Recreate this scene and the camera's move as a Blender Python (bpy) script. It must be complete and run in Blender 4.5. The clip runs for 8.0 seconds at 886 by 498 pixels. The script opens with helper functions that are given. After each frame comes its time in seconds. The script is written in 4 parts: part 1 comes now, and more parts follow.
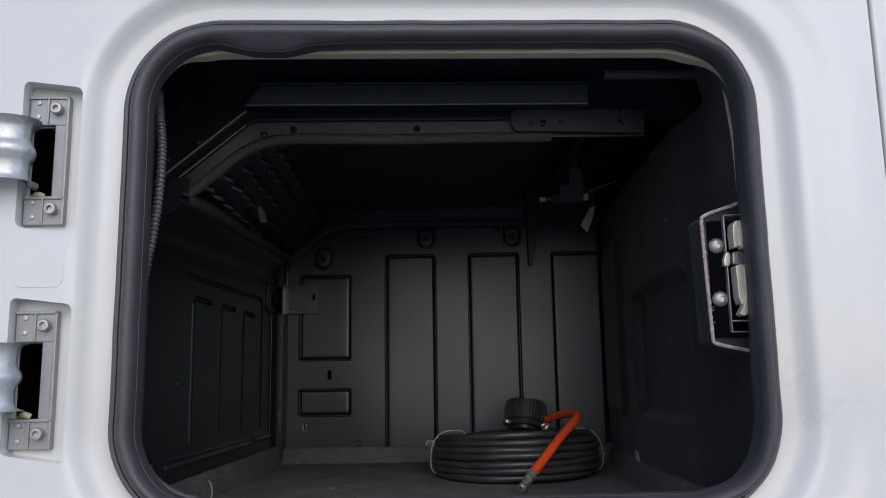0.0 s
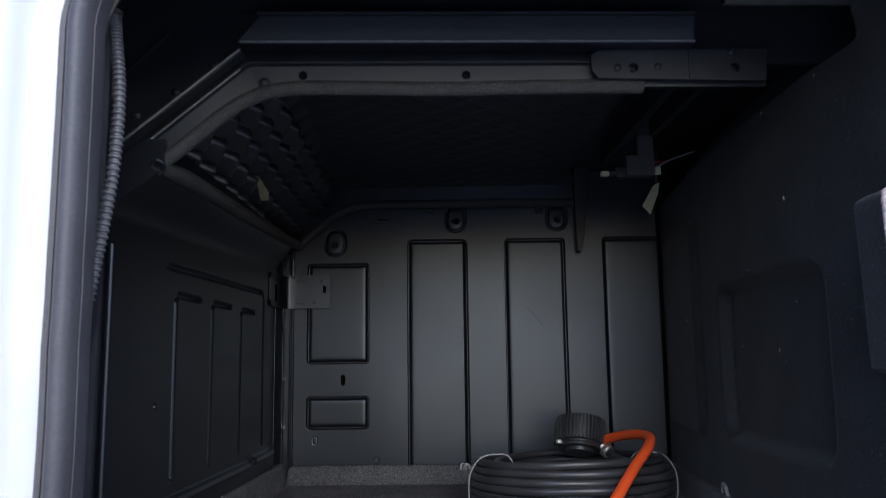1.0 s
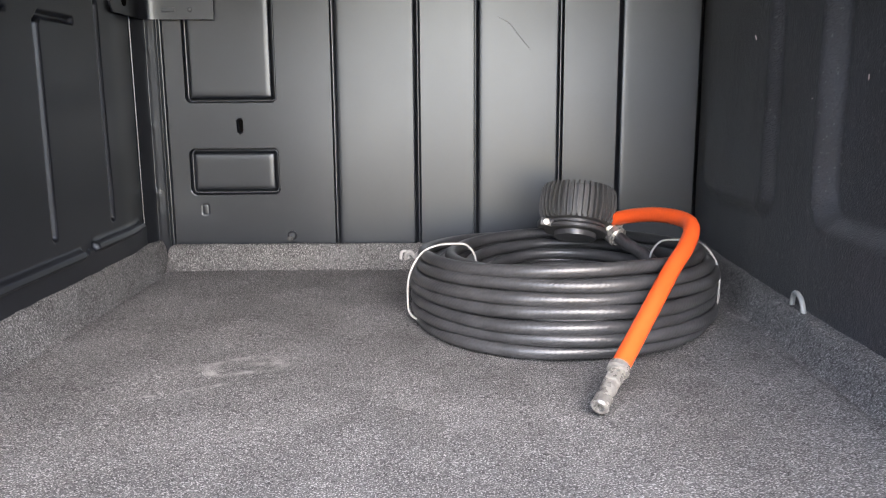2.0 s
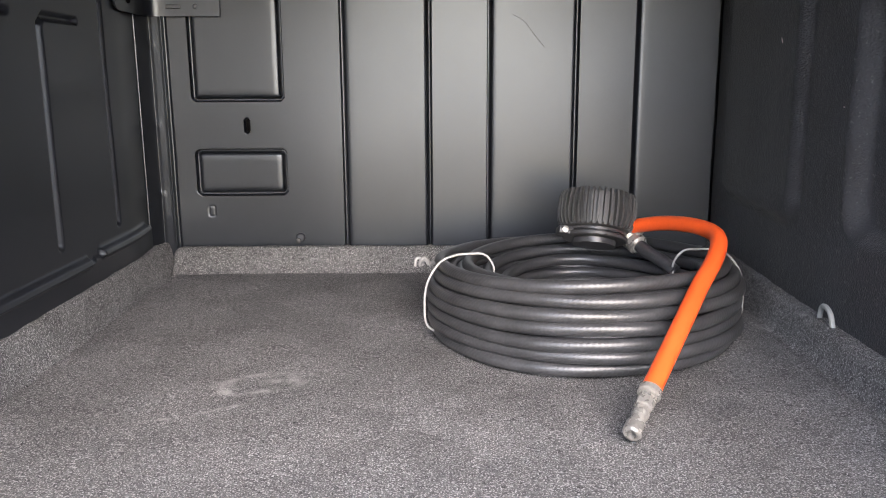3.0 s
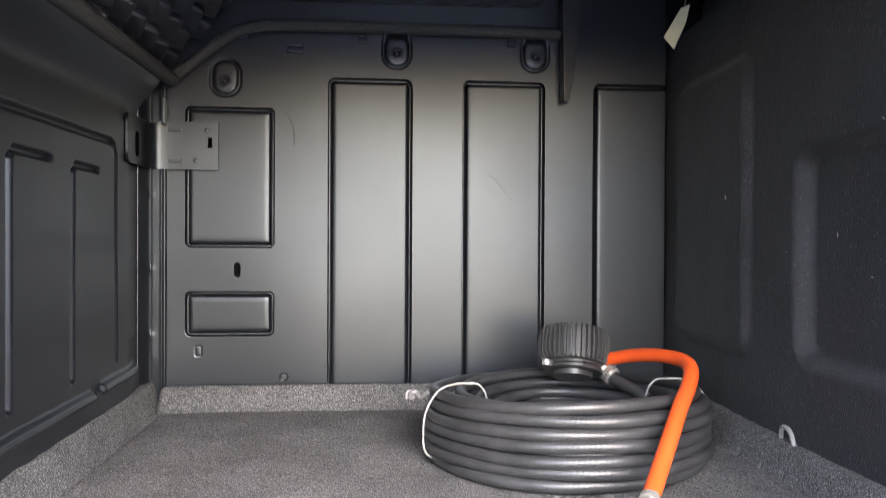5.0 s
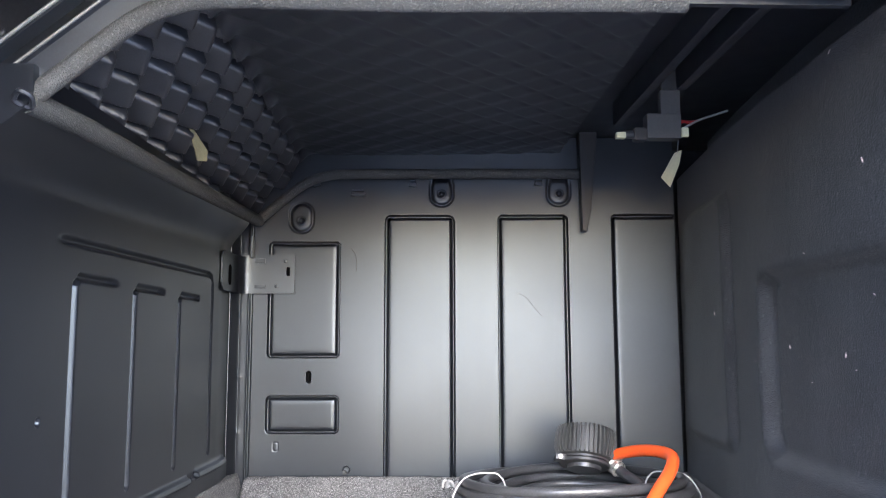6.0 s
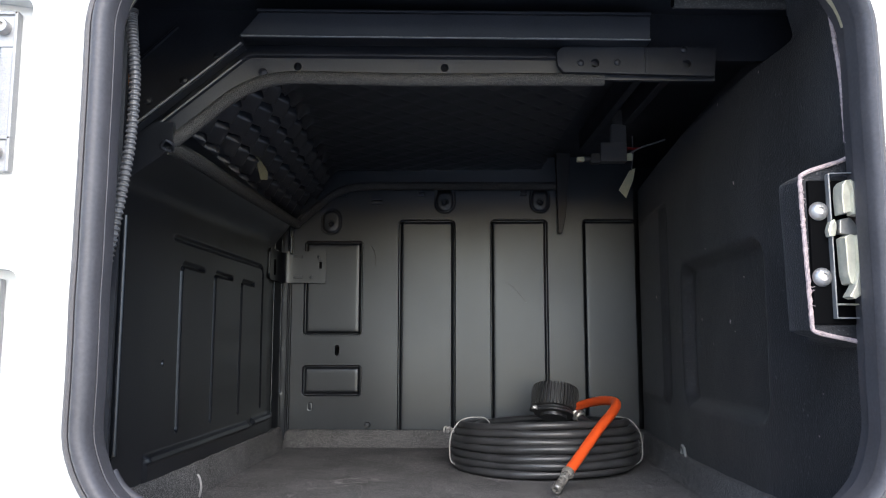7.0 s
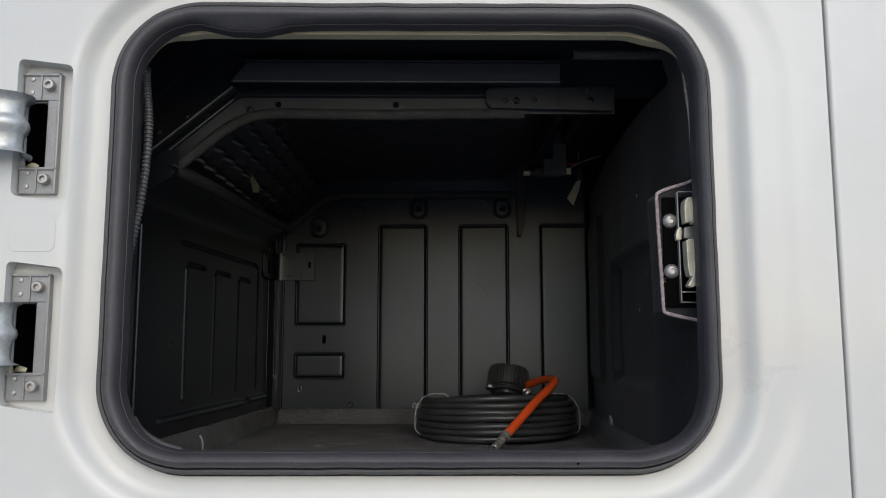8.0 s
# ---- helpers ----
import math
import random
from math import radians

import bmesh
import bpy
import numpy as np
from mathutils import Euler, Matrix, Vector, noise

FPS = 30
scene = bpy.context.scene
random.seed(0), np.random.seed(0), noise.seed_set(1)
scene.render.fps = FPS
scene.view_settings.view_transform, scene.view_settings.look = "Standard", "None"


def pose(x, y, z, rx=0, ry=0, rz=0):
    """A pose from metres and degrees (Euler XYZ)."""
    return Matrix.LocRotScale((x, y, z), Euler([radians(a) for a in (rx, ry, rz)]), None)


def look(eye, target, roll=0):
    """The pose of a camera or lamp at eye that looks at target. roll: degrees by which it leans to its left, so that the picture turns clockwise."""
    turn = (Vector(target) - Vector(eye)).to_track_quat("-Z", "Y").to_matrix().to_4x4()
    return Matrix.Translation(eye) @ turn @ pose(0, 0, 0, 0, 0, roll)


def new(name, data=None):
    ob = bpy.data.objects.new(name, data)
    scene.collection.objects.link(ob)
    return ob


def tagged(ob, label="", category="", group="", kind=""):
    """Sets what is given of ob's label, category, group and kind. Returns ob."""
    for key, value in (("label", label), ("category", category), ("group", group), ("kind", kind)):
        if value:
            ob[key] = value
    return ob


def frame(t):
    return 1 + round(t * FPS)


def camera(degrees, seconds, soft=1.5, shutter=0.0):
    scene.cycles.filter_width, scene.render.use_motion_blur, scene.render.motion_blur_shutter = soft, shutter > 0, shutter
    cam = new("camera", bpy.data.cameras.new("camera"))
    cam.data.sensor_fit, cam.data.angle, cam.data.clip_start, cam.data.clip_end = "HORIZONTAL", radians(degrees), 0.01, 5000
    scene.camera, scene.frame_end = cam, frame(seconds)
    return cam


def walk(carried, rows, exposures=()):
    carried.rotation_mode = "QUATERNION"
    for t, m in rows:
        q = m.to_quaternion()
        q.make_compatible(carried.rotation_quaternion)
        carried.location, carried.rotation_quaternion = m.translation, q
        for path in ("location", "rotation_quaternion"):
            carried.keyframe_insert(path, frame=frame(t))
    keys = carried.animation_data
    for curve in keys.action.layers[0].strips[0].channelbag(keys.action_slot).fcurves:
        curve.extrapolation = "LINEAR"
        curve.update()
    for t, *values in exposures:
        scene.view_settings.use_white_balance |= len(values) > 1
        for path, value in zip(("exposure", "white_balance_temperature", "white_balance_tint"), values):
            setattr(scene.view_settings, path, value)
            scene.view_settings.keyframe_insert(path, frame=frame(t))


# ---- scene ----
cam = camera(58.0, 8.0, soft=1.0, shutter=0.15)
PATH = [
    (0, (-0.078, 0.164, 0.157), (-0.018, 2.136, 0.479), -0.9),
    (0.5, (-0.101, 0.234, 0.169), (-0.046, 2.207, 0.49), -0.8),
    (0.7, (-0.112, 0.289, 0.182), (-0.058, 2.262, 0.505), -0.7),
    (1, (-0.121, 0.401, 0.198), (-0.071, 2.381, 0.479), -0.7),
    (1.2, (-0.111, 0.503, 0.199), (-0.055, 2.497, 0.344), -0.7),
    (1.5, (-0.072, 0.651, 0.214), (-0.01, 2.65, 0.154), -0.6),
    (1.8, (-0.051, 0.761, 0.215), (0.028, 2.739, -0.065), -0.5),
    (2, (-0.063, 0.814, 0.201), (0.029, 2.777, -0.17), -0.4),
    (2.2, (-0.065, 0.842, 0.193), (0.022, 2.8, -0.201), -0.4),
    (3.3, (-0.084, 0.837, 0.227), (0.041, 2.789, -0.188), -0.2),
    (3.5, (-0.083, 0.848, 0.224), (0.076, 2.797, -0.192), -0.2),
    (4, (-0.126, 0.837, 0.221), (0.128, 2.774, -0.21), -0.0),
    (4.5, (-0.148, 0.822, 0.21), (0.143, 2.771, -0.13), 0.2),
    (5, (-0.153, 0.775, 0.207), (0.14, 2.753, 0.187), 0.3),
    (5.2, (-0.155, 0.75, 0.204), (0.07, 2.733, 0.326), 0.2),
    (6.3, (-0.089, 0.507, 0.219), (-0.033, 2.491, 0.461), -0.1),
    (6.5, (-0.091, 0.444, 0.207), (-0.041, 2.428, 0.45), 0.0),
    (7, (-0.097, 0.316, 0.175), (-0.056, 2.3, 0.42), 0.1),
    (7.5, (-0.056, 0.208, 0.161), (-0.024, 2.193, 0.407), -0.0),
    (8, (-0.027, 0.113, 0.151), (-0.009, 2.097, 0.398), 0.0),
]
EXPOSURES = [(0.0, 0.23, 6200, 14), (0.5, 0.32, 6150, 14), (0.8, 0.6, 6050, 14), (1.0, 1.02, 5650, 14), (1.2, 1.9, 5800, 14), (1.5, 3.2, 5800, 14), (2.0, 3.35, 6450, 15),
             (3.5, 3.25, 6620, 16), (4.5, 3.32, 6600, 15), (5.0, 3.45, 6520, 15), (5.2, 3.45, 6400, 15), (6.3, 4.0, 6000, 14), (6.5, 3.85, 5980, 14), (7.0, 1.9, 6250, 11),
             (7.5, 0.45, 6650, 9), (8.0, 0.22, 6650, 9)]
walk(cam, [(t, look(eye, target, roll)) for t, eye, target, roll in PATH], EXPOSURES)

# ---- daylight: bright overcast sky in front of the truck's side ----
world = bpy.data.worlds.new("overcast")
scene.world = world
world.use_nodes = True
wn = world.node_tree.nodes
sky = wn.new("ShaderNodeTexSky")
sky.sky_type = "NISHITA"
sky.sun_disc = False
sky.sun_elevation = radians(36)
sky.sun_rotation = radians(171)
sky.air_density, sky.dust_density, sky.ozone_density = 1.0, 1.6, 1.0
wn["Background"].inputs["Strength"].default_value = 0.15
world.node_tree.links.new(sky.outputs["Color"], wn["Background"].inputs["Color"])
sun = new("sun", bpy.data.lights.new("sun", "SUN"))
sun.data.energy, sun.data.angle, sun.data.color = 0.5, radians(50), (0.88, 0.95, 1.0)
sun.matrix_world = look((0.6, -3.0, 2.9), (0, 1, 0.2))


# ---- materials ----
def surface(name, col, rough=0.5, metal=0.0, vary=0.25, scale=25.0, grain=300.0, bump=0.15, depth=0.0006, rvary=0.12,
            fleck=None, fleck_scale=500.0, fleck_at=0.62, spec=0.5, coat=0.0):
    """A painted, moulded or woven surface: two scales of variation in colour, gloss and relief."""
    m = bpy.data.materials.new(name)
    m.use_nodes = True
    nt = m.node_tree
    n, l = nt.nodes, nt.links
    b = n["Principled BSDF"]
    co = n.new("ShaderNodeTexCoord")
    big, fine = n.new("ShaderNodeTexNoise"), n.new("ShaderNodeTexNoise")
    big.inputs["Scale"].default_value, big.inputs["Detail"].default_value = scale, 6
    fine.inputs["Scale"].default_value, fine.inputs["Detail"].default_value = grain, 3
    l.new(co.outputs["Object"], big.inputs["Vector"])
    l.new(co.outputs["Object"], fine.inputs["Vector"])
    mix = n.new("ShaderNodeMix")
    mix.data_type = "RGBA"
    mix.inputs["A"].default_value = (*[c * (1 - vary) for c in col], 1)
    mix.inputs["B"].default_value = (*[min(c * (1 + vary), 1) for c in col], 1)
    add = n.new("ShaderNodeMath")
    add.operation = "MULTIPLY_ADD"
    add.inputs[1].default_value, add.inputs[2].default_value = 0.5, 0.0
    l.new(fine.outputs["Fac"], add.inputs[0])
    half = n.new("ShaderNodeMath")
    half.operation = "MULTIPLY_ADD"
    half.inputs[1].default_value = 0.5
    l.new(big.outputs["Fac"], half.inputs[0])
    l.new(add.outputs[0], half.inputs[2])
    ramp = n.new("ShaderNodeMapRange")
    ramp.inputs["From Min"].default_value, ramp.inputs["From Max"].default_value = 0.3, 0.7
    l.new(half.outputs[0], ramp.inputs["Value"])
    l.new(ramp.outputs[0], mix.inputs["Factor"])
    colour = mix.outputs["Result"]
    if fleck:
        dots = n.new("ShaderNodeTexNoise")
        dots.inputs["Scale"].default_value, dots.inputs["Detail"].default_value = fleck_scale, 1
        l.new(co.outputs["Object"], dots.inputs["Vector"])
        cut = n.new("ShaderNodeMapRange")
        cut.inputs["From Min"].default_value, cut.inputs["From Max"].default_value = fleck_at - 0.05, fleck_at + 0.1
        l.new(dots.outputs["Fac"], cut.inputs["Value"])
        over = n.new("ShaderNodeMix")
        over.data_type = "RGBA"
        over.inputs["B"].default_value = (*fleck, 1)
        l.new(cut.outputs[0], over.inputs["Factor"])
        l.new(colour, over.inputs["A"])
        colour = over.outputs["Result"]
    l.new(colour, b.inputs["Base Color"])
    rr = n.new("ShaderNodeMapRange")
    rr.inputs["To Min"].default_value, rr.inputs["To Max"].default_value = max(rough - rvary, 0.03), min(rough + rvary, 1)
    l.new(big.outputs["Fac"], rr.inputs["Value"])
    l.new(rr.outputs[0], b.inputs["Roughness"])
    b.inputs["Metallic"].default_value = metal
    b.inputs["Specular IOR Level"].default_value = spec
    b.inputs["Coat Weight"].default_value = coat
    b.inputs["Coat Roughness"].default_value = 0.06
    bp = n.new("ShaderNodeBump")
    bp.inputs["Strength"].default_value, bp.inputs["Distance"].default_value = bump, depth
    l.new(fine.outputs["Fac"], bp.inputs["Height"])
    l.new(bp.outputs["Normal"], b.inputs["Normal"])
    return m


WHITE = surface("white_paint", (0.66, 0.66, 0.638), 0.32, vary=0.02, scale=6, grain=40, bump=0.03, coat=0.5)
PRIMER = surface("cream_primer", (0.56, 0.50, 0.34), 0.45, vary=0.1, scale=20, grain=200, bump=0.05)
SATIN = surface("black_satin_steel", (0.0085, 0.0091, 0.0117), 0.35, spec=0.88, vary=0.16, scale=5, grain=500, bump=0.03, depth=0.0003, rvary=0.06)
SATIN.node_tree.nodes["Principled BSDF"].inputs["Specular Tint"].default_value = (0.82, 0.91, 1.0, 1)
DARK = surface("black_painted_frame", (0.0195, 0.0205, 0.0250), 0.40, spec=0.50, vary=0.3, scale=30, grain=500, bump=0.12)
DARK.node_tree.nodes["Principled BSDF"].inputs["Specular Tint"].default_value = (0.85, 0.93, 1.0, 1)
RUBBER = surface("black_rubber", (0.066, 0.063, 0.068), 0.5, vary=0.25, scale=25, grain=350, bump=0.1, rvary=0.1)
CARPET = surface("grey_needle_felt", (0.122, 0.120, 0.119), 0.97, vary=0.78, scale=280, grain=1100, bump=1.0, depth=0.0032,
                 rvary=0.03, fleck=(0.42, 0.41, 0.40), fleck_scale=900, fleck_at=0.58, spec=0.15)
FELT = surface("black_felt_liner", (0.0215, 0.0224, 0.0262), 0.62, vary=0.4, scale=18, grain=650, bump=0.7, depth=0.002, rvary=0.04,
               fleck=(0.10, 0.10, 0.10), fleck_scale=330, fleck_at=0.70, spec=0.42)


fb = FELT.node_tree.nodes["Principled BSDF"]
fb.inputs["Sheen Weight"].default_value, fb.inputs["Sheen Roughness"].default_value = 0.10, 0.3


def braid(m, cx, cy):
    """Fine diagonal ribs that wind round a coiled hose."""
    nt = m.node_tree
    n, l = nt.nodes, nt.links
    b, bp = n["Principled BSDF"], n["Bump"]
    co, mp, gr, sp, sn = (n.new("ShaderNode" + k) for k in ("TexCoord", "Mapping", "TexGradient", "SeparateXYZ", "Math"))
    mp.inputs["Location"].default_value = (-cx, -cy, 0)
    gr.gradient_type = "RADIAL"
    l.new(co.outputs["Object"], mp.inputs["Vector"])
    l.new(mp.outputs["Vector"], gr.inputs["Vector"])
    l.new(co.outputs["Object"], sp.inputs["Vector"])
    turn, rise = n.new("ShaderNodeMath"), n.new("ShaderNodeMath")
    turn.operation = rise.operation = "MULTIPLY_ADD"
    turn.inputs[1].default_value, turn.inputs[2].default_value = 2 * math.pi * 215, 0.0
    l.new(gr.outputs["Fac"], turn.inputs[0])
    rise.inputs[1].default_value = -1500.0
    l.new(sp.outputs["Z"], rise.inputs[0])
    l.new(turn.outputs[0], rise.inputs[2])
    sn.operation = "SINE"
    l.new(rise.outputs[0], sn.inputs[0])
    b2 = n.new("ShaderNodeBump")
    b2.inputs["Strength"].default_value, b2.inputs["Distance"].default_value = 0.18, 0.00022
    l.new(sn.outputs[0], b2.inputs["Height"])
    l.new(bp.outputs["Normal"], b2.inputs["Normal"])
    l.new(b2.outputs["Normal"], b.inputs["Normal"])


def scuffs(m):
    """Chalky scuff marks: a worn ring and a few streaks on the carpet."""
    nt = m.node_tree
    n, l = nt.nodes, nt.links
    b = n["Principled BSDF"]
    old = b.inputs["Base Color"].links[0].from_socket
    co = n.new("ShaderNodeTexCoord")
    total = None
    for cx, cy, sx, sy, turn, ring in ((-0.188, 1.407, 0.034, 0.022, 12.0, 1), (-0.240, 1.346, 0.022, 0.004, 12.0, 0), (-0.290, 1.517, 0.012, 0.004, 5.0, 0), (-0.205, 1.362, 0.030, 0.004, 24.0, 0),
                                       (-0.168, 1.417, 0.030, 0.009, 18.0, 0), (0.246, 1.517, 0.012, 0.008, 0.0, 0)):
        mp = n.new("ShaderNodeMapping")
        mp.vector_type = "TEXTURE"
        mp.inputs["Location"].default_value, mp.inputs["Rotation"].default_value = (cx, cy, 0), (0, 0, radians(turn))
        mp.inputs["Scale"].default_value = (sx, sy, 1)
        l.new(co.outputs["Object"], mp.inputs["Vector"])
        ln = n.new("ShaderNodeVectorMath")
        ln.operation = "LENGTH"
        l.new(mp.outputs["Vector"], ln.inputs[0])
        cv = n.new("ShaderNodeMapRange")
        cv.interpolation_type = "SMOOTHSTEP"
        cv.inputs["From Min"].default_value, cv.inputs["From Max"].default_value = (0.34, 0.0) if ring else (1.0, 0.1)
        if ring:
            off = n.new("ShaderNodeMath")
            off.operation = "SUBTRACT"
            off.inputs[1].default_value = 0.8
            l.new(ln.outputs["Value"], off.inputs[0])
            ab = n.new("ShaderNodeMath")
            ab.operation = "ABSOLUTE"
            l.new(off.outputs[0], ab.inputs[0])
            l.new(ab.outputs[0], cv.inputs["Value"])
        else:
            l.new(ln.outputs["Value"], cv.inputs["Value"])
        if total is None:
            total = cv.outputs[0]
        else:
            mx = n.new("ShaderNodeMath")
            mx.operation = "MAXIMUM"
            l.new(total, mx.inputs[0])
            l.new(cv.outputs[0], mx.inputs[1])
            total = mx.outputs[0]
    br = n.new("ShaderNodeTexNoise")
    br.inputs["Scale"].default_value, br.inputs["Detail"].default_value = 75, 5
    l.new(co.outputs["Object"], br.inputs["Vector"])
    cut_ = n.new("ShaderNodeMapRange")
    cut_.inputs["From Min"].default_value, cut_.inputs["From Max"].default_value = 0.40, 0.68
    l.new(br.outputs["Fac"], cut_.inputs["Value"])
    ml = n.new("ShaderNodeMath")
    ml.operation = "MULTIPLY"
    l.new(total, ml.inputs[0])
    l.new(cut_.outputs[0], ml.inputs[1])
    mix = n.new("ShaderNodeMix")
    mix.data_type = "RGBA"
    mix.inputs["B"].default_value = (0.40, 0.39, 0.37, 1)
    l.new(ml.outputs[0], mix.inputs["Factor"])
    l.new(old, mix.inputs["A"])
    l.new(mix.outputs["Result"], b.inputs["Base Color"])


def soil(m, scale, low, high):
    """Uneven soiling: broad darker and paler areas over the fibre colour."""
    nt = m.node_tree
    n, l = nt.nodes, nt.links
    b = n["Principled BSDF"]
    old = b.inputs["Base Color"].links[0].from_socket
    co, no, mr, mx = (n.new("ShaderNode" + k) for k in ("TexCoord", "TexNoise", "MapRange", "VectorMath"))
    no.inputs["Scale"].default_value, no.inputs["Detail"].default_value, no.inputs["Roughness"].default_value = scale, 8, 0.65
    l.new(co.outputs["Object"], no.inputs["Vector"])
    mr.inputs["From Min"].default_value, mr.inputs["From Max"].default_value = 0.32, 0.68
    mr.inputs["To Min"].default_value, mr.inputs["To Max"].default_value = low, high
    l.new(no.outputs["Fac"], mr.inputs["Value"])
    mx.operation = "SCALE"
    l.new(old, mx.inputs[0])
    l.new(mr.outputs[0], mx.inputs["Scale"])
    l.new(mx.outputs[0], b.inputs["Base Color"])


soil(CARPET, 12, 0.78, 1.22)
soil(SATIN, 9, 0.75, 1.25)
scuffs(CARPET)
RAW = surface("frayed_felt_edge", (0.42, 0.34, 0.34), 0.95, vary=0.5, scale=180, grain=900, bump=0.8, depth=0.001)
FOAM = surface("black_acoustic_foam", (0.027, 0.0285, 0.034), 0.42, spec=0.8, vary=0.3, scale=60, grain=800, bump=0.3)
EDGE = surface("ribbed_edge_trim", (0.060, 0.059, 0.056), 0.6, vary=0.3, scale=60, grain=900, bump=1.0, depth=0.0015, fleck=(0.13, 0.13, 0.12), fleck_scale=700, fleck_at=0.6)
HOSE = surface("black_hose", (0.040, 0.040, 0.042), 0.37, spec=0.65, vary=0.5, scale=45, grain=500, bump=0.15, depth=0.0004, rvary=0.03)
braid(HOSE, 0.079, 1.530)
ORANGE = surface("orange_rubber_hose", (0.82, 0.10, 0.018), 0.42, vary=0.08, scale=30, grain=400, bump=0.08)
ZINC = surface("galvanised_steel", (0.50, 0.52, 0.52), 0.36, 0.45, vary=0.2, scale=70, grain=300, bump=0.1, rvary=0.12)
CAST = surface("grey_cast_metal", (0.34, 0.34, 0.34), 0.5, 0.6, vary=0.15, scale=60, grain=700, bump=0.25)
BRIGHT = surface("bright_steel", (0.72, 0.72, 0.70), 0.22, 1.0, vary=0.15, scale=90, grain=400, bump=0.08)
STEEL = surface("dull_steel", (0.50, 0.48, 0.46), 0.42, 0.8, vary=0.15, scale=90, grain=500, bump=0.12)
NOZZLE = surface("worn_plated_brass", (0.36, 0.34, 0.31), 0.28, 0.6, vary=0.3, scale=150, grain=500, bump=0.2)
CREAM = surface("chromated_latch", (0.64, 0.61, 0.49), 0.34, 0.35, vary=0.12, scale=80, grain=400, bump=0.08)
TIE = surface("white_nylon", (0.34, 0.33, 0.32), 0.5, vary=0.1, scale=60, grain=300, bump=0.05)
PLASTIC = surface("black_plastic", (0.035, 0.035, 0.037), 0.4, vary=0.2, scale=50, grain=500, bump=0.12)
CAPBLACK = surface("worn_black_plastic", (0.04, 0.04, 0.04), 0.55, vary=0.3, scale=90, grain=500, bump=0.15)
CONDUIT = surface("grey_black_conduit", (0.13, 0.13, 0.132), 0.3, vary=0.25, scale=40, grain=500, bump=0.1)
TAG = surface("yellowed_paper_tag", (0.60, 0.58, 0.38), 0.7, vary=0.1, scale=60, grain=300, bump=0.1)
FLAP = surface("yellowed_foam", (0.17, 0.16, 0.095), 0.8, vary=0.3, scale=90, grain=700, bump=0.4)
# Paler than the black paint: puts the highlight of lit edges into colour
LITEDGE = surface("lit_edge_highlight", (0.20, 0.197, 0.185), 0.38, 0.3, vary=0.4, scale=120, grain=500, bump=0.1)
RUST = surface("rusty_bolt", (0.30, 0.13, 0.04), 0.7, 0.3, vary=0.4, scale=150, grain=700, bump=0.4)
RED = surface("red_wire", (0.45, 0.03, 0.03), 0.4, vary=0.1)
GREY = surface("grey_wire", (0.25, 0.25, 0.24), 0.5, vary=0.1)
BOXGREY = surface("grey_plastic", (0.075, 0.075, 0.075), 0.45, vary=0.15, scale=60, grain=500, bump=0.1)
# Near black: paints shade into holes and gaps, also colours the latch housing plate
SHADEBLACK = surface("hole_shade_and_black_plastic", (0.003, 0.003, 0.0033), 0.9, vary=0.2, spec=0.05)
YARD = surface("concrete_yard", (0.345, 0.35, 0.36), 0.9, vary=0.2, scale=0.6, grain=30, bump=0.3, depth=0.01)


# ---- building helpers ----
def mesh_ob(name, verts, faces, mat, smooth=True, angle=35):
    me = bpy.data.meshes.new(name)
    me.from_pydata([tuple(v) for v in verts], [], [tuple(f) for f in faces])
    me.update()
    bm = bmesh.new()
    bm.from_mesh(me)
    bmesh.ops.recalc_face_normals(bm, faces=bm.faces)
    if smooth:
        for f in bm.faces:
            f.smooth = True
        lim = radians(angle)
        for e in bm.edges:
            e.smooth = len(e.link_faces) == 2 and e.calc_face_angle(0) < lim
    bm.to_mesh(me)
    bm.free()
    me.materials.append(mat)
    return new(name, me)


def child(ob, parent, label=""):
    ob.parent = parent
    if parent.type == "EMPTY":
        ob.matrix_parent_inverse = parent.matrix_basis.inverted()
    if label:
        ob["label"] = label
    return ob


def part(name, bm, mat, parent=None, label="", smooth=True, angle=40):
    """One mesh object from a bmesh, under a thing or a part."""
    me = bpy.data.meshes.new(name)
    bmesh.ops.recalc_face_normals(bm, faces=bm.faces)
    if smooth:
        for f in bm.faces:
            f.smooth = True
        for e in bm.edges:
            e.smooth = len(e.link_faces) == 2 and e.calc_face_angle(0) < radians(angle)
    bm.to_mesh(me)
    bm.free()
    me.materials.append(mat)
    ob = new(name, me)
    if smooth and len(me.polygons) < 3000:      # broad faces stay flat beside their rounded edges
        ob.modifiers.new("weighted", "WEIGHTED_NORMAL").keep_sharp = True
    return child(ob, parent, label) if parent else ob


def thing(name, loc):
    ob = new(name)
    ob.empty_display_size = 0.02
    ob.matrix_basis = Matrix.Translation(loc)
    return ob


def join(*bms):
    out = bmesh.new()
    for b in bms:
        me = bpy.data.meshes.new("tmp")
        b.to_mesh(me)
        b.free()
        out.from_mesh(me)
        bpy.data.meshes.remove(me)
    return out


def box(x0, x1, y0, y1, z0, z1, bevel=0.0015, seg=2, m=None):
    bm = bmesh.new()
    bmesh.ops.create_cube(bm, size=1)
    bmesh.ops.transform(bm, verts=bm.verts, matrix=Matrix.LocRotScale(((x0 + x1) / 2, (y0 + y1) / 2, (z0 + z1) / 2), None, (x1 - x0, y1 - y0, z1 - z0)))
    if bevel:
        bmesh.ops.bevel(bm, geom=bm.edges[:], offset=bevel, segments=seg, affect="EDGES", profile=0.5)
    if m:
        bmesh.ops.transform(bm, verts=bm.verts, matrix=m)
    return bm


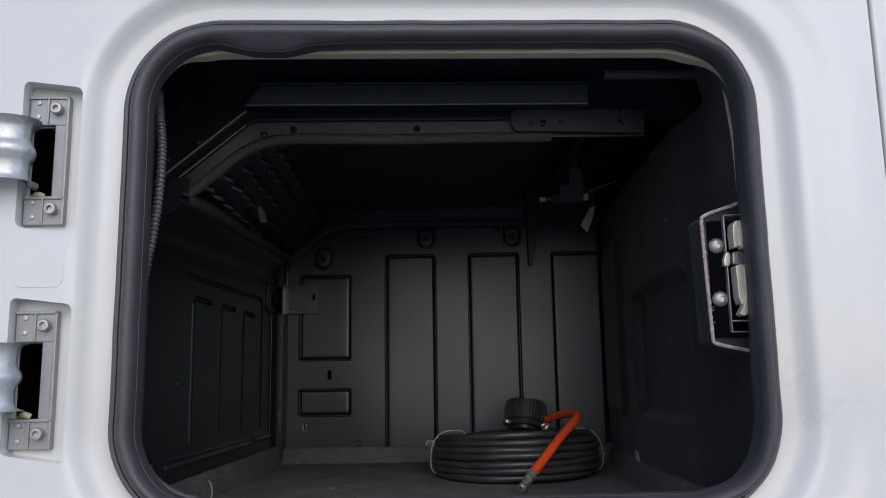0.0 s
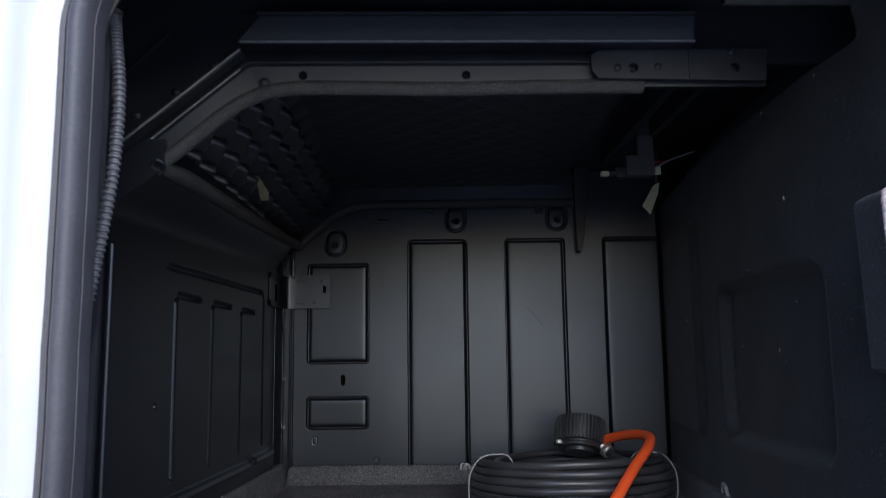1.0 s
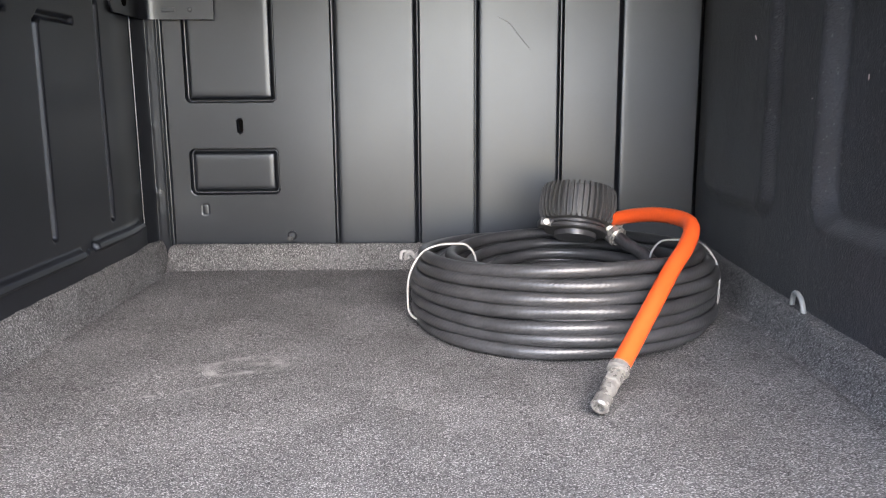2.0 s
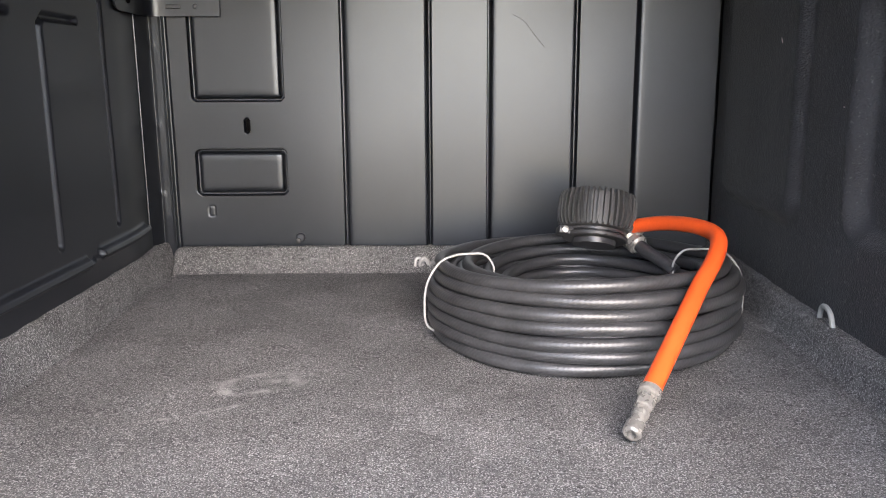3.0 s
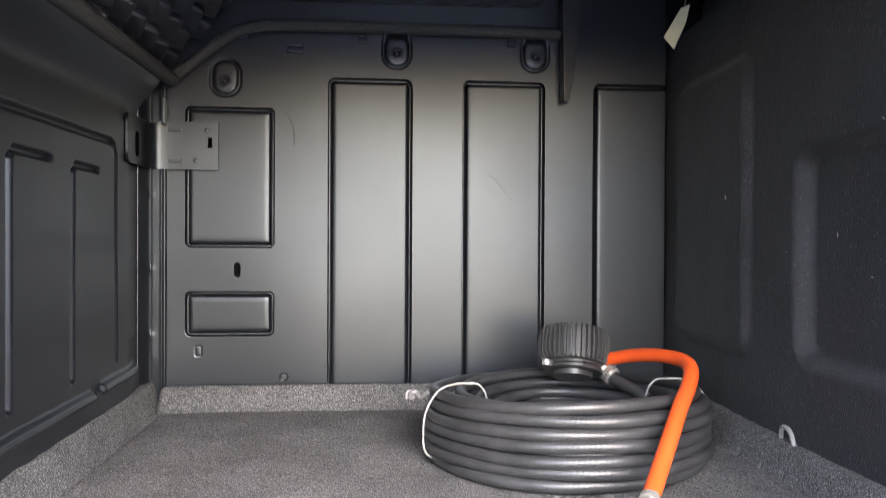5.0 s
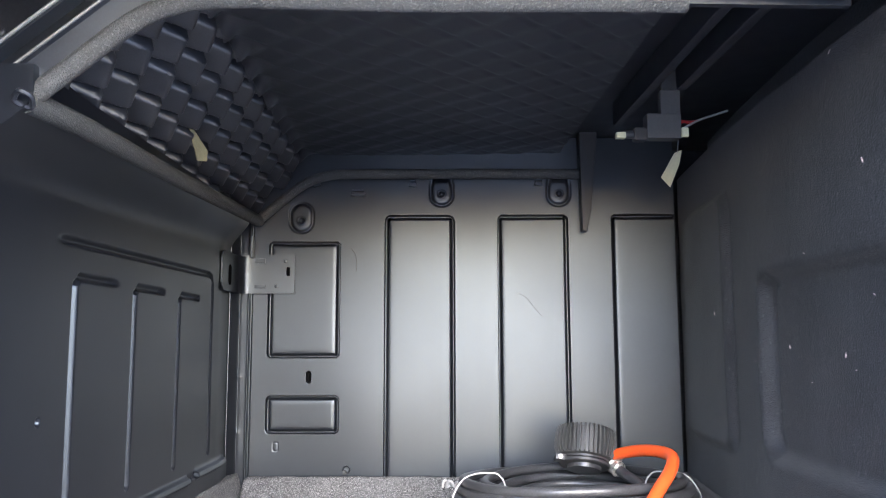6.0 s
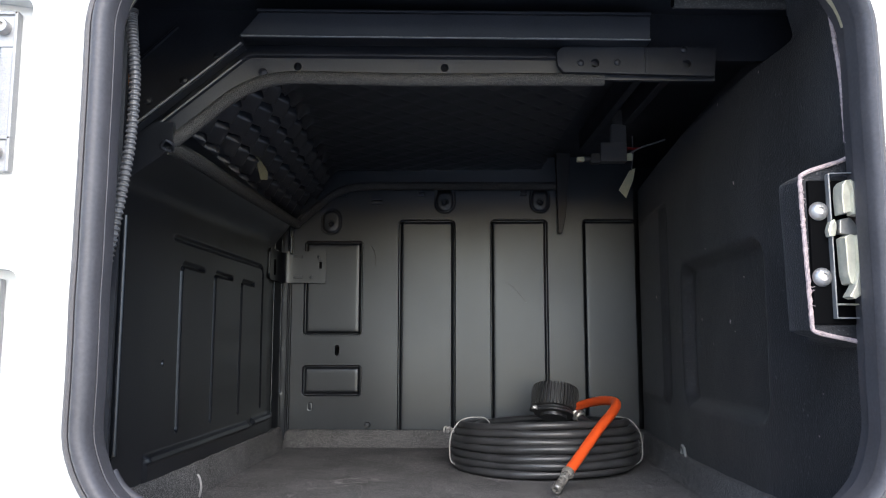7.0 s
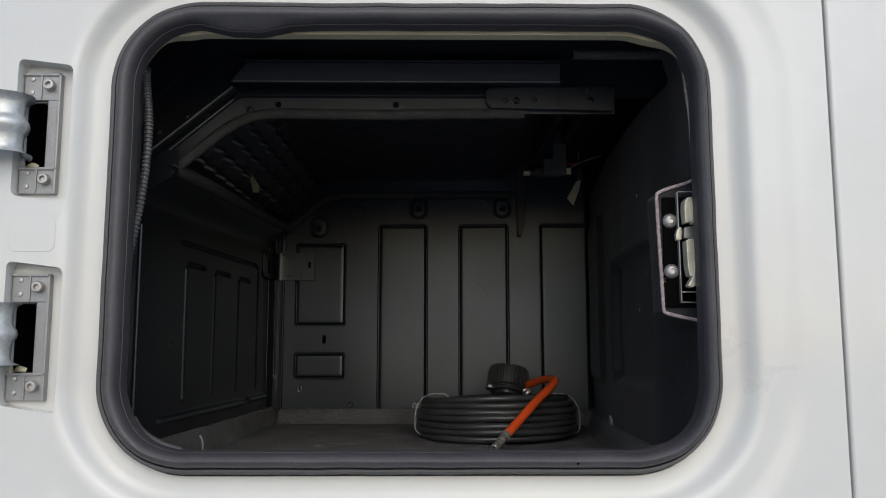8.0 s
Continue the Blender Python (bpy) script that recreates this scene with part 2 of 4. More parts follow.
def lathe(profile, n=24, m=None):
    """A turned body from (radius, height) pairs round z."""
    verts, faces = [], []
    for r, h in profile:
        for i in range(n):
            a = 2 * math.pi * i / n
            verts.append((r * math.cos(a), r * math.sin(a), h))
    for j in range(len(profile) - 1):
        for i in range(n):
            k = (i + 1) % n
            faces.append((j * n + i, j * n + k, (j + 1) * n + k, (j + 1) * n + i))
    faces.append(tuple(range(n - 1, -1, -1)))
    faces.append(tuple(range((len(profile) - 1) * n, len(profile) * n)))
    bm = bmesh.new()
    vs = [bm.verts.new(v) for v in verts]
    for f in faces:
        bm.faces.new([vs[i] for i in f])
    bmesh.ops.remove_doubles(bm, verts=bm.verts, dist=1e-6)
    if m:
        bmesh.ops.transform(bm, verts=bm.verts, matrix=m)
    return bm


def smooth_path(points, per=8, closed=False):
    """Catmull-Rom through the points."""
    p = [Vector(q) for q in points]
    out = []
    n = len(p)
    for i in range(n if closed else n - 1):
        if closed:
            a, b, c, d = p[i - 1], p[i], p[(i + 1) % n], p[(i + 2) % n]
        else:
            a, b, c, d = p[max(i - 1, 0)], p[i], p[i + 1], p[min(i + 2, n - 1)]
        for k in range(per):
            t = k / per
            out.append(0.5 * (2 * b + (c - a) * t + (2 * a - 5 * b + 4 * c - d) * t * t + (3 * b - a - 3 * c + d) * t ** 3))
    if not closed:
        out.append(p[-1])
    return out


def tube(path, radius, sides=10, closed=False, rows=None):
    """A round tube along a path; rows: one radius for each point."""
    path = [Vector(p) for p in path]
    n = len(path)
    tang = []
    for i in range(n):
        a = path[i - 1] if closed or i else path[0]
        b = path[(i + 1) % n] if closed or i < n - 1 else path[-1]
        tang.append((b - a).normalized())
    ref = Vector((0, 0, 1)) if abs(tang[0].z) < 0.9 else Vector((1, 0, 0))
    u = (ref - tang[0] * ref.dot(tang[0])).normalized()
    bm = bmesh.new()
    rings = []
    for i in range(n):
        u = (u - tang[i] * u.dot(tang[i])).normalized()
        w = tang[i].cross(u)
        r = rows[i] if rows else radius
        rings.append([bm.verts.new(path[i] + r * (math.cos(2 * math.pi * k / sides) * u + math.sin(2 * math.pi * k / sides) * w)) for k in range(sides)])
    for i in range(n if closed else n - 1):
        a, b = rings[i], rings[(i + 1) % n]
        shift = min(range(sides), key=lambda s: (a[0].co - b[s].co).length) if closed and i == n - 1 else 0
        for k in range(sides):
            bm.faces.new((a[k], a[(k + 1) % sides], b[(k + 1 + shift) % sides], b[(k + shift) % sides]))
    if not closed:
        bm.faces.new(rings[0][::-1])
        bm.faces.new(rings[-1])
    return bm


def round_rect(x0, x1, z0, z1, r, seg=12):
    """Points and outward normals of a rounded rectangle in x and z, anticlockwise."""
    out = []
    for cx, cz, a0 in ((x1 - r, z1 - r, 0), (x0 + r, z1 - r, 90), (x0 + r, z0 + r, 180), (x1 - r, z0 + r, 270)):
        for i in range(seg + 1):
            a = radians(a0 + 90 * i / seg)
            out.append((cx + r * math.cos(a), cz + r * math.sin(a), math.cos(a), math.sin(a)))
    full = []
    for i, p in enumerate(out):
        q = out[(i + 1) % len(out)]
        full.append(p)
        d = math.hypot(q[0] - p[0], q[1] - p[1])
        k = int(d / 0.03)
        for j in range(1, k):
            t = j / k
            full.append(tuple(p[c] + (q[c] - p[c]) * t for c in range(4)))
    return full


def grid_ob(name, fn, us, vs, mat, axis, level, angle=50):
    """A sheet: fn(u, v) gives front places; its flat back lies at the level of that axis."""
    nu, nv = len(us), len(vs)
    front = [Vector(fn(u, v)) for v in vs for u in us]
    faces = [(j * nu + i, j * nu + i + 1, (j + 1) * nu + i + 1, (j + 1) * nu + i) for j in range(nv - 1) for i in range(nu - 1)]
    rim = [i for i in range(nu)] + [j * nu + nu - 1 for j in range(1, nv)] + [(nv - 1) * nu + i for i in range(nu - 2, -1, -1)] + [j * nu for j in range(nv - 2, 0, -1)]
    base = len(front)
    back = []
    for i in rim:
        p = front[i].copy()
        p[axis] = level
        back.append(p)
    for k in range(len(rim)):
        m = (k + 1) % len(rim)
        faces.append((rim[k], rim[m], base + m, base + k))
    faces.append(tuple(base + k for k in range(len(rim))))
    return mesh_ob(name, front + back, faces, mat, angle=angle)


def spans(a, b, step, fine=()):
    """Even steps from a to b."""
    n = max(int(round((b - a) / step)), 1)
    return [a + (b - a) * i / n for i in range(n + 1)]


def dense(a, b, step, lines, fine=0.001):
    """Even steps from a to b, with fine ones near the given lines (place, half width)."""
    out = [v for v in spans(a, b, step) if all(abs(v - c) > h for c, h in lines)] + [a, b]
    for c, h in lines:
        n = int(2 * h / fine)
        out += [v for v in (c - h + 2 * h * i / n for i in range(n + 1)) if a < v < b]
    out = sorted(out)
    keep = out[:1]
    for v in out[1:]:
        if v - keep[-1] > fine * 0.6:
            keep.append(v)
    keep[-1] = b
    return keep


def ease(x, a, b):
    t = min(max((x - a) / (b - a), 0), 1)
    return t * t * (3 - 2 * t)


def sd_rect(x, z, x0, x1, z0, z1, r):
    """Signed distance to a rounded rectangle, negative inside."""
    qx = abs(x - (x0 + x1) / 2) - (x1 - x0) / 2 + r
    qz = abs(z - (z0 + z1) / 2) - (z1 - z0) / 2 + r
    return math.hypot(max(qx, 0), max(qz, 0)) + min(max(qx, qz), 0) - r


def sd_line(p, q, x, z):
    dx, dz = q[0] - p[0], q[1] - p[1]
    t = min(max(((x - p[0]) * dx + (z - p[1]) * dz) / (dx * dx + dz * dz), 0), 1)
    return math.hypot(x - p[0] - t * dx, z - p[1] - t * dz)


def cut(ob, bm):
    """Cuts the body bm out of ob's mesh."""
    me = bpy.data.meshes.new("cutter")
    bmesh.ops.recalc_face_normals(bm, faces=bm.faces)
    bm.to_mesh(me)
    bm.free()
    tool = new("cutter", me)
    mod = ob.modifiers.new("cut", "BOOLEAN")
    mod.operation, mod.object, mod.solver = "DIFFERENCE", tool, "EXACT"
    rounded = [m for m in ob.modifiers if m.type == "WEIGHTED_NORMAL"]
    for m in rounded:
        ob.modifiers.remove(m)
    dg = bpy.context.evaluated_depsgraph_get()
    done = bpy.data.meshes.new_from_object(ob.evaluated_get(dg))
    ob.modifiers.clear()
    old = ob.data
    ob.data = done
    bpy.data.meshes.remove(old)
    bpy.data.objects.remove(tool)
    bpy.data.meshes.remove(me)
    if rounded:
        ob.modifiers.new("weighted", "WEIGHTED_NORMAL").keep_sharp = True


def prism(pts, y0, y1, bevel=0.0):
    """A plate with the outline pts (x, z) from y0 to y1."""
    bm = bmesh.new()
    a = [bm.verts.new((x, y0, z)) for x, z in pts]
    b = [bm.verts.new((x, y1, z)) for x, z in pts]
    n = len(pts)
    bm.faces.new(a)
    bm.faces.new(b[::-1])
    for i in range(n):
        k = (i + 1) % n
        bm.faces.new((a[i], b[i], b[k], a[k]))
    bmesh.ops.recalc_face_normals(bm, faces=bm.faces)
    if bevel:
        bmesh.ops.bevel(bm, geom=bm.edges[:], offset=bevel, segments=2, affect="EDGES", profile=0.5)
    return bm


# ---- the truck's side: white body panel with the locker's opening ----
OX0, OX1, OZ0, OZ1, ORAD = -0.3615, 0.2580, 0.0295, 0.5105, 0.090      # outer outline of the rubber seal
JAMB = [(-0.003, 0.968), (-0.003, 0.932), (-0.002, 0.928), (0.004, 0.927), (0.018, 0.926), (0.024, 0.924), (0.030, 0.919), (0.035, 0.914),
        (0.040, 0.9115), (0.048, 0.911), (0.060, 0.911), (0.068, 0.9103), (0.076, 0.9078), (0.084, 0.9065), (0.100, 0.906)]


def side_y(d, y, nx):
    flat = 0.911 if d > 0.048 else y
    return y + (flat - y) * ease(-nx, 0.5, 0.95)


def build_side_panel():
    path = round_rect(OX0, OX1, OZ0, OZ1, ORAD, 14)
    n = len(path)
    verts, faces = [], []
    for d, y in JAMB:
        for x, z, nx, nz in path:
            if d < 0:
                d += 0.008 * max(ease(abs(nx), 0.2, 0.8), ease(-nz, 0.2, 0.8))
            # beside the hinges the panel stays flat
            verts.append((x + nx * d, side_y(d, y, nx), z + nz * d))
    cx, cz = (OX0 + OX1) / 2, (OZ0 + OZ1) / 2
    X0, X1, Z0, Z1 = -1.15, 0.3755, -0.55, 1.25
    rim = []
    for x, z, nx, nz in path:
        dx, dz = x - cx, z - cz
        t = min(((X1 if dx > 0 else X0) - cx) / dx if abs(dx) > 1e-6 else 9e9, ((Z1 if dz > 0 else Z0) - cz) / dz if abs(dz) > 1e-6 else 9e9)
        rim.append([cx + dx * t, side_y(0.1, 0.906, nx), cz + dz * t])
    for X, Z in ((X0, Z0), (X0, Z1), (X1, Z0), (X1, Z1)):
        k = min(range(n), key=lambda i: (rim[i][0] - X) ** 2 + (rim[i][2] - Z) ** 2)
        rim[k][0], rim[k][2] = X, Z
    verts += [tuple(v) for v in rim]
    verts += [(v[0], 0.975, v[2]) for v in rim]
    verts += [(x - nx * (0.002 - 0.008 * max(ease(abs(nx), 0.2, 0.8), ease(-nz, 0.2, 0.8))), 0.975, z - nz * (0.002 - 0.008 * max(ease(abs(nx), 0.2, 0.8), ease(-nz, 0.2, 0.8)))) for x, z, nx, nz in path]
    rows = len(JAMB) + 3
    for j in range(rows - 1):
        for i in range(n):
            k = (i + 1) % n
            faces.append((j * n + i, j * n + k, (j + 1) * n + k, (j + 1) * n + i))
    for i in range(n):
        k = (i + 1) % n
        faces.append(((rows - 1) * n + i, (rows - 1) * n + k, k, i))
    return mesh_ob("wall_body", verts, faces, WHITE, angle=40)


body = tagged(build_side_panel(), "white painted truck side panel round the locker opening", "body panel", kind="structure")
RECESS = [(-0.457, 0.448, 0.305), (-0.456, 0.238, 0.096)]


def recess_outline(x0, zt, zb, grow=0.0):
    """A pocket that leans down to the right, with rounded corners."""
    c = [(x0 - grow, zt + grow), (x0 + 0.056 + grow, zt - 0.007 + grow), (x0 + 0.056 + grow, zb - 0.009 - grow), (x0 - grow, zb - grow)]
    out = []
    for i in range(4):
        p, q, r = Vector(c[i - 1]), Vector(c[i]), Vector(c[(i + 1) % 4])
        a, b = q + (p - q).normalized() * 0.007, q + (r - q).normalized() * 0.007
        for k in range(5):
            t = k / 4
            out.append(tuple((1 - t) ** 2 * a + 2 * t * (1 - t) * q + t * t * b))
    return out


for x0, zt, zb in RECESS:
    cut(body, prism(recess_outline(x0, zt, zb), 0.80, 0.929))
    cut(body, box(x0 + 0.0035, x0 + 0.0262, 0.85, 0.972, zb + 0.0295, zt - 0.0415, 0.002))
for p in body.data.polygons:
    p.use_smooth = True
body.data.set_sharp_from_angle(angle=radians(40))

pad = part("pressed_pad", prism([(x, z) for x, z, _, _ in round_rect(-0.455, -0.409, 0.247, 0.285, 0.008, 5)], 0.9104, 0.9125, 0.0004), WHITE, body)

rear = part("rear_panel", box(0.3795, 1.6, 0.907, 0.97, -0.55, 1.25, 0.004, 3), WHITE)
tagged(rear, "white painted truck side panel behind a narrow gap", "body panel", kind="structure")
# added black strip: the gap's shade as colour
gap = part("gap_shade", box(0.35, 0.40, 0.976, 0.982, -0.55, 1.25, 0), SHADEBLACK)
tagged(gap, "added black strip for the shade in the gap between the panels", "body panel", kind="structure")

ground = part("ground", box(-60, 60, -90, 60, -1.45, -1.25, 0), YARD)
tagged(ground, "pale concrete yard beneath the truck", "ground", kind="structure")


arch = [p for p in round_rect(OX0, OX1, OZ0, OZ1, ORAD, 14) if p[1] > 0.435]
ring = [(x - nx * k, z - nz * k) for x, z, nx, nz in arch for k in [0.0280 - 0.0110 * max(ease(-nx, 0.25, 0.7), ease(nx, 0.35, 0.9)) - 0.006 * ease(nx, 0.5, 0.95)]]
inner = [(x - nx * 0.0060, z - nz * 0.0060) for x, z, nx, nz in arch]
lintel = part("lintel", prism(ring + inner[::-1], 0.929, 0.943), PRIMER)
tagged(lintel, "cream painted steel lintel behind the seal", "trim", kind="structure")

# ---- rubber seal round the opening ----
def build_seal():
    prof = [(0.000, 0.9265), (-0.001, 0.918), (0.0004, 0.912), (0.0028, 0.9090), (0.0048, 0.9095), (0.0058, 0.9125), (0.0066, 0.9092), (0.0078, 0.9042), (0.0105, 0.8998), (0.0140, 0.8985),
            (0.0172, 0.9003), (0.0192, 0.9040), (0.0202, 0.9085), (0.0208, 0.9115), (0.0216, 0.9105), (0.0245, 0.9108), (0.0265, 0.9135), (0.028, 0.9185), (0.0285, 0.922), (0.028, 0.925), (0.0265, 0.9268),
            (0.0245, 0.9268), (0.0120, 0.9268), (0.0110, 0.930), (0.0105, 0.955), (0.0060, 0.955), (0.0055, 0.930), (0.0040, 0.9268)]
    path = round_rect(OX0, OX1, OZ0, OZ1, ORAD, 16)
    n, k = len(path), len(prof)
    verts, faces = [], []
    for i, (x, z, nx, nz) in enumerate(path):
        wob = 0.0006 * noise.noise((x * 30, z * 30, 3))
        for d, y in prof:
            droop = 0.0
            if z > 0.45 and d > 0.0200 and y > 0.907:      # the slack lip at the top
                droop = 0.010 * math.exp(-abs((x + 0.222) / 0.036) ** 2.6)
            if d > 0.0212:
                d = 0.0212 + (d - 0.0212) * 0.15 * (1 - ease(nx, 0.2, 0.8))
            d *= 1.14 - 0.24 * ease(nx, 0.3, 0.9) - 0.16 * ease(-nz, 0.3, 0.9)
            verts.append((x - nx * (d + wob), y + wob, z - nz * (d + wob) - droop))
    for i in range(n):
        j = (i + 1) % n
        for a in range(k):
            b = (a + 1) % k
            faces.append((i * k + a, i * k + b, j * k + b, j * k + a))
    return mesh_ob("rubber_seal", verts, faces, RUBBER, angle=50)


seal = tagged(build_seal(), "black rubber bulb seal with worn grey edges round the opening", "seal")
# black discs on the rubber paint the shade of its vent holes
for x, z, y in ((0.2465, 0.2415, 0.8995), (0.110, 0.0415, 0.8990)):
    part("vent_shade", lathe([(0.0016, 0), (0.0012, 0.0006)], 10, pose(x, y + 0.0002, z, 90, 0, 0)), SHADEBLACK, seal, "small black disc for the vent hole's shade")

# ---- locker: floor, walls, ceiling ----
def left_x(y):
    """The side panel runs a little inwards towards the back."""
    return -0.401 + 0.051 * (y - 1.119)


def liner_x(y):
    """The felt liner curves outwards towards the back."""
    return 0.251 + 0.045 * (max(y - 1.15, 0) / 0.6) ** 1.7


def back_dy(x):
    """The back panel comes forward a little towards the right."""
    t = max(x + 0.34, 0)
    return -0.075 * t * t / (t + 0.12)


def floor_at(x, y):
    z = 0.0007 * noise.noise((x * 300, y * 300, 0)) + 0.0012 * noise.noise((x * 40, y * 40, 5))
    v = y - back_dy(x)
    back = 0.030 * ease(v, 1.762, 1.772) * (1 - 0.15 * ease(v, 1.776, 1.79))
    left = 0.032 * ease(left_x(y) + 0.016 + 0.002 * noise.noise((y * 9, 1, 4)) - x, 0.0, 0.010)
    right = 0.028 * ease(x - liner_x(y) + 0.017 + 0.004 * noise.noise((y * 12, 3, 4)), 0.0, 0.008)
    crease = 0.005 * math.exp(-((x - left_x(y) - 0.019) / 0.0045) ** 2) + 0.003 * math.exp(-((x - liner_x(y) + 0.020) / 0.004) ** 2)
    lip = max(back * (1 - ease(-x, 0.348, 0.352)), left, right)
    sill = 0.036 * ease(-y, -0.985, -0.955)
    return (x, y, z + max(lip, sill) - crease)


floor = grid_ob("floor", floor_at, spans(-0.405, 0.345, 0.0022), spans(0.936, 1.80, 0.003), CARPET, 2, -0.06)
tagged(floor, "worn grey felt carpet mat with upturned edges", "carpet", kind="structure")

PANELS = [(-0.148, -0.0455, -0.10, 0.4105, 0.008), (0.024, 0.130, -0.10, 0.4105, 0.008), (0.199, 0.40, -0.10, 0.4105, 0.008),
          (-0.322, -0.2175, 0.199, 0.3705, 0.006), (-0.322, -0.2175, 0.0885, 0.141, 0.007)]


def press(d):
    """Pressed panel: a groove along the outline, the field a little proud."""
    return 0.0085 * ease(d, -0.0038, -0.0008) * (1 - ease(d, 0.0008, 0.0018)) - 0.0012 * ease(-d, 0.003, 0.007)


LOBES = [(-0.276, 0.412), (-0.063, 0.452), (0.118, 0.452)]


def back_at(x, z):
    h = 0.0
    for x0, x1, z0, z1, r in PANELS:
        d = sd_rect(x, z, x0, x1, z0, z1, r)
        if d < 0.015:
            h += press(d)
    for cx, cz in LOBES:
        if abs(x - cx) > 0.03 or z < cz - 0.04:
            continue
        d = sd_rect(x, z, cx - 0.017, cx + 0.017, cz - 0.025, cz + 0.019, 0.016)
        if abs(d) < 0.01:
            h += 0.0026 * (1 - ease(abs(d), 0.0008, 0.0030))
        h -= 0.0012 * ease(-d, 0.001, 0.007)
        rr = math.hypot(x - cx, z - cz + 0.008)
        h += 0.004 * (1 - ease(rr, 0.002, 0.0035)) - 0.0015 * (1 - ease(abs(rr - 0.0055), 0.0005, 0.002))
    d = sd_rect(x, z, -0.2645, -0.2575, 0.161, 0.178, 0.0034)
    h += 0.010 * ease(-d, -0.0003, 0.0008)
    d = sd_rect(x, z, -0.3115, -0.3045, 0.0625, 0.0745, 0.002)
    h += 0.0006 * (1 - ease(abs(d), 0.0004, 0.0014))
    h += 0.0012 * noise.noise((x * 6, z * 5, 1))
    dy = back_dy(x)
    return (x + (x + 0.09) * dy / 1.1, 1.80 + dy + h, z + (z - 0.21) * dy / 4)


cols = [(p[0], 0.006) for p in PANELS] + [(p[1], 0.006) for p in PANELS] + [(-0.261, 0.006), (-0.308, 0.006)] + [(c[0], 0.021) for c in LOBES]
levels = [(0.0685, 0.009), (0.4105, 0.006), (0.3705, 0.006), (0.199, 0.006), (0.141, 0.006), (0.0885, 0.006), (0.17, 0.011), (0.395, 0.012), (0.435, 0.02)]
# black plate on the slot's floor, in place of the shade inside it
shade_plate = box(-0.2655, -0.2565, 1.8053, 1.8070, 0.160, 0.179, 0)
wall_back = grid_ob("wall_back", back_at, dense(-0.36, 0.297, 0.006, cols), dense(-0.01, 0.53, 0.006, levels), SATIN, 1, 1.85, angle=60)
tagged(wall_back, "black satin pressed steel back panel with tall ribs", "wall", kind="structure")

part("slot_shade", shade_plate, SHADEBLACK, wall_back, "black plate for the slot's shade")
part("scratch", tube(smooth_path([(x, 1.7987 + back_dy(x + 0.004), z) for x, z in ((0.049, 0.293), (0.062, 0.286), (0.073, 0.272), (0.086, 0.257))], 5), 0.0003, 5), PLASTIC, wall_back, "thin dark scratch")
OUTER = [((1.262, 0.3045), (1.652, 0.3095)), ((1.652, 0.3095), (1.664, 0.306)), ((1.664, 0.306), (1.668, 0.296)), ((1.668, 0.296), (1.668, 0.080))]
RIBS = [(1.286, 1.364), (1.412, 1.488), (1.542, 1.612)]
UPRIGHT = [OUTER[3]] + [((y0, 0.2675), (y0, 0.080)) for y0, y1 in RIBS]
LEVEL = OUTER[:3] + [((y1, 0.2755), (y0 + 0.008, 0.2755)) for y0, y1 in RIBS] + [((y0 + 0.008, 0.2755), (y0, 0.2675)) for y0, y1 in RIBS]


def left_at(y, z):
    h = 0.0
    for lines, wide, deep in ((UPRIGHT, 0.0066, 0.0058), (LEVEL, 0.0050, 0.0048)):
        d = min(sd_line(p, q, y, z) for p, q in lines)
        if d < wide:
            h = min(h, -0.5 * deep * (1 + math.cos(math.pi * d / wide)))
    k = (y - 1.115) / 0.65
    crease = 0.335 + 0.020 * k
    h += (0.046 - 0.018 * k) * ease(z, crease, crease + 0.048)
    top = 0.0555 + 0.0025 * ease(y, 1.598, 1.602)
    bar = ease(y, 1.188, 1.198) * (1 - ease(y, 1.584, 1.590) * (1 - ease(y, 1.611, 1.617))) * (1 - ease(y, 1.748, 1.757))
    h += 0.0065 * math.exp(-(abs(z - top) / 0.0042) ** 3) * bar + 0.003 * (1 - ease(z, top - 0.004, top)) * ease(y, 1.188, 1.198)
    h += 0.0010 * noise.noise((y * 6, z * 6, 8))
    h -= 0.0065 * ease(y, 1.695, 1.775)
    h -= 0.004 * (1 - ease(math.hypot(y - 1.235, z - 0.157), 0.002, 0.004))
    return (left_x(y) + h, y, z)


wall_left = grid_ob("wall_left", left_at, dense(1.115, 1.7695, 0.006, [(c, 0.011) for c, _ in RIBS] + [(1.664, 0.013), (1.194, 0.007), (1.600, 0.018), (1.753, 0.006), (1.235, 0.006)]),
                    dense(-0.01, 0.403, 0.006, [(0.056, 0.008), (0.079, 0.006), (0.274, 0.010), (0.305, 0.010), (0.157, 0.006)]), SATIN, 0, -0.427, angle=60)
tagged(wall_left, "black satin steel side panel with pressed ribs", "wall", kind="structure")
part("edge_bead", tube([(-0.3985, 1.1125, 0.07), (-0.3985, 1.1125, 0.306)], 0.0036, 10), SATIN, wall_left, "rolled bright edge of the panel")
flange = part("edge_flange", box(-0.418, -0.400, 1.1125, 1.1145, 0.068, 0.306, 0.0012), SATIN, wall_left, "folded bright edge of the panel")
outer_left = part("wall_left_outer", box(-0.47, -0.428, 0.981, 1.851, -0.06, 0.529, 0), DARK)
tagged(outer_left, "dark inner skin of the cab beside the locker", "wall", kind="structure")
front_left = part("wall_front_left", box(-0.47, -0.352, 0.9755, 0.980, -0.06, 0.56, 0), DARK)
tagged(front_left, "dark inner skin behind the hinge pillar", "wall", kind="structure")


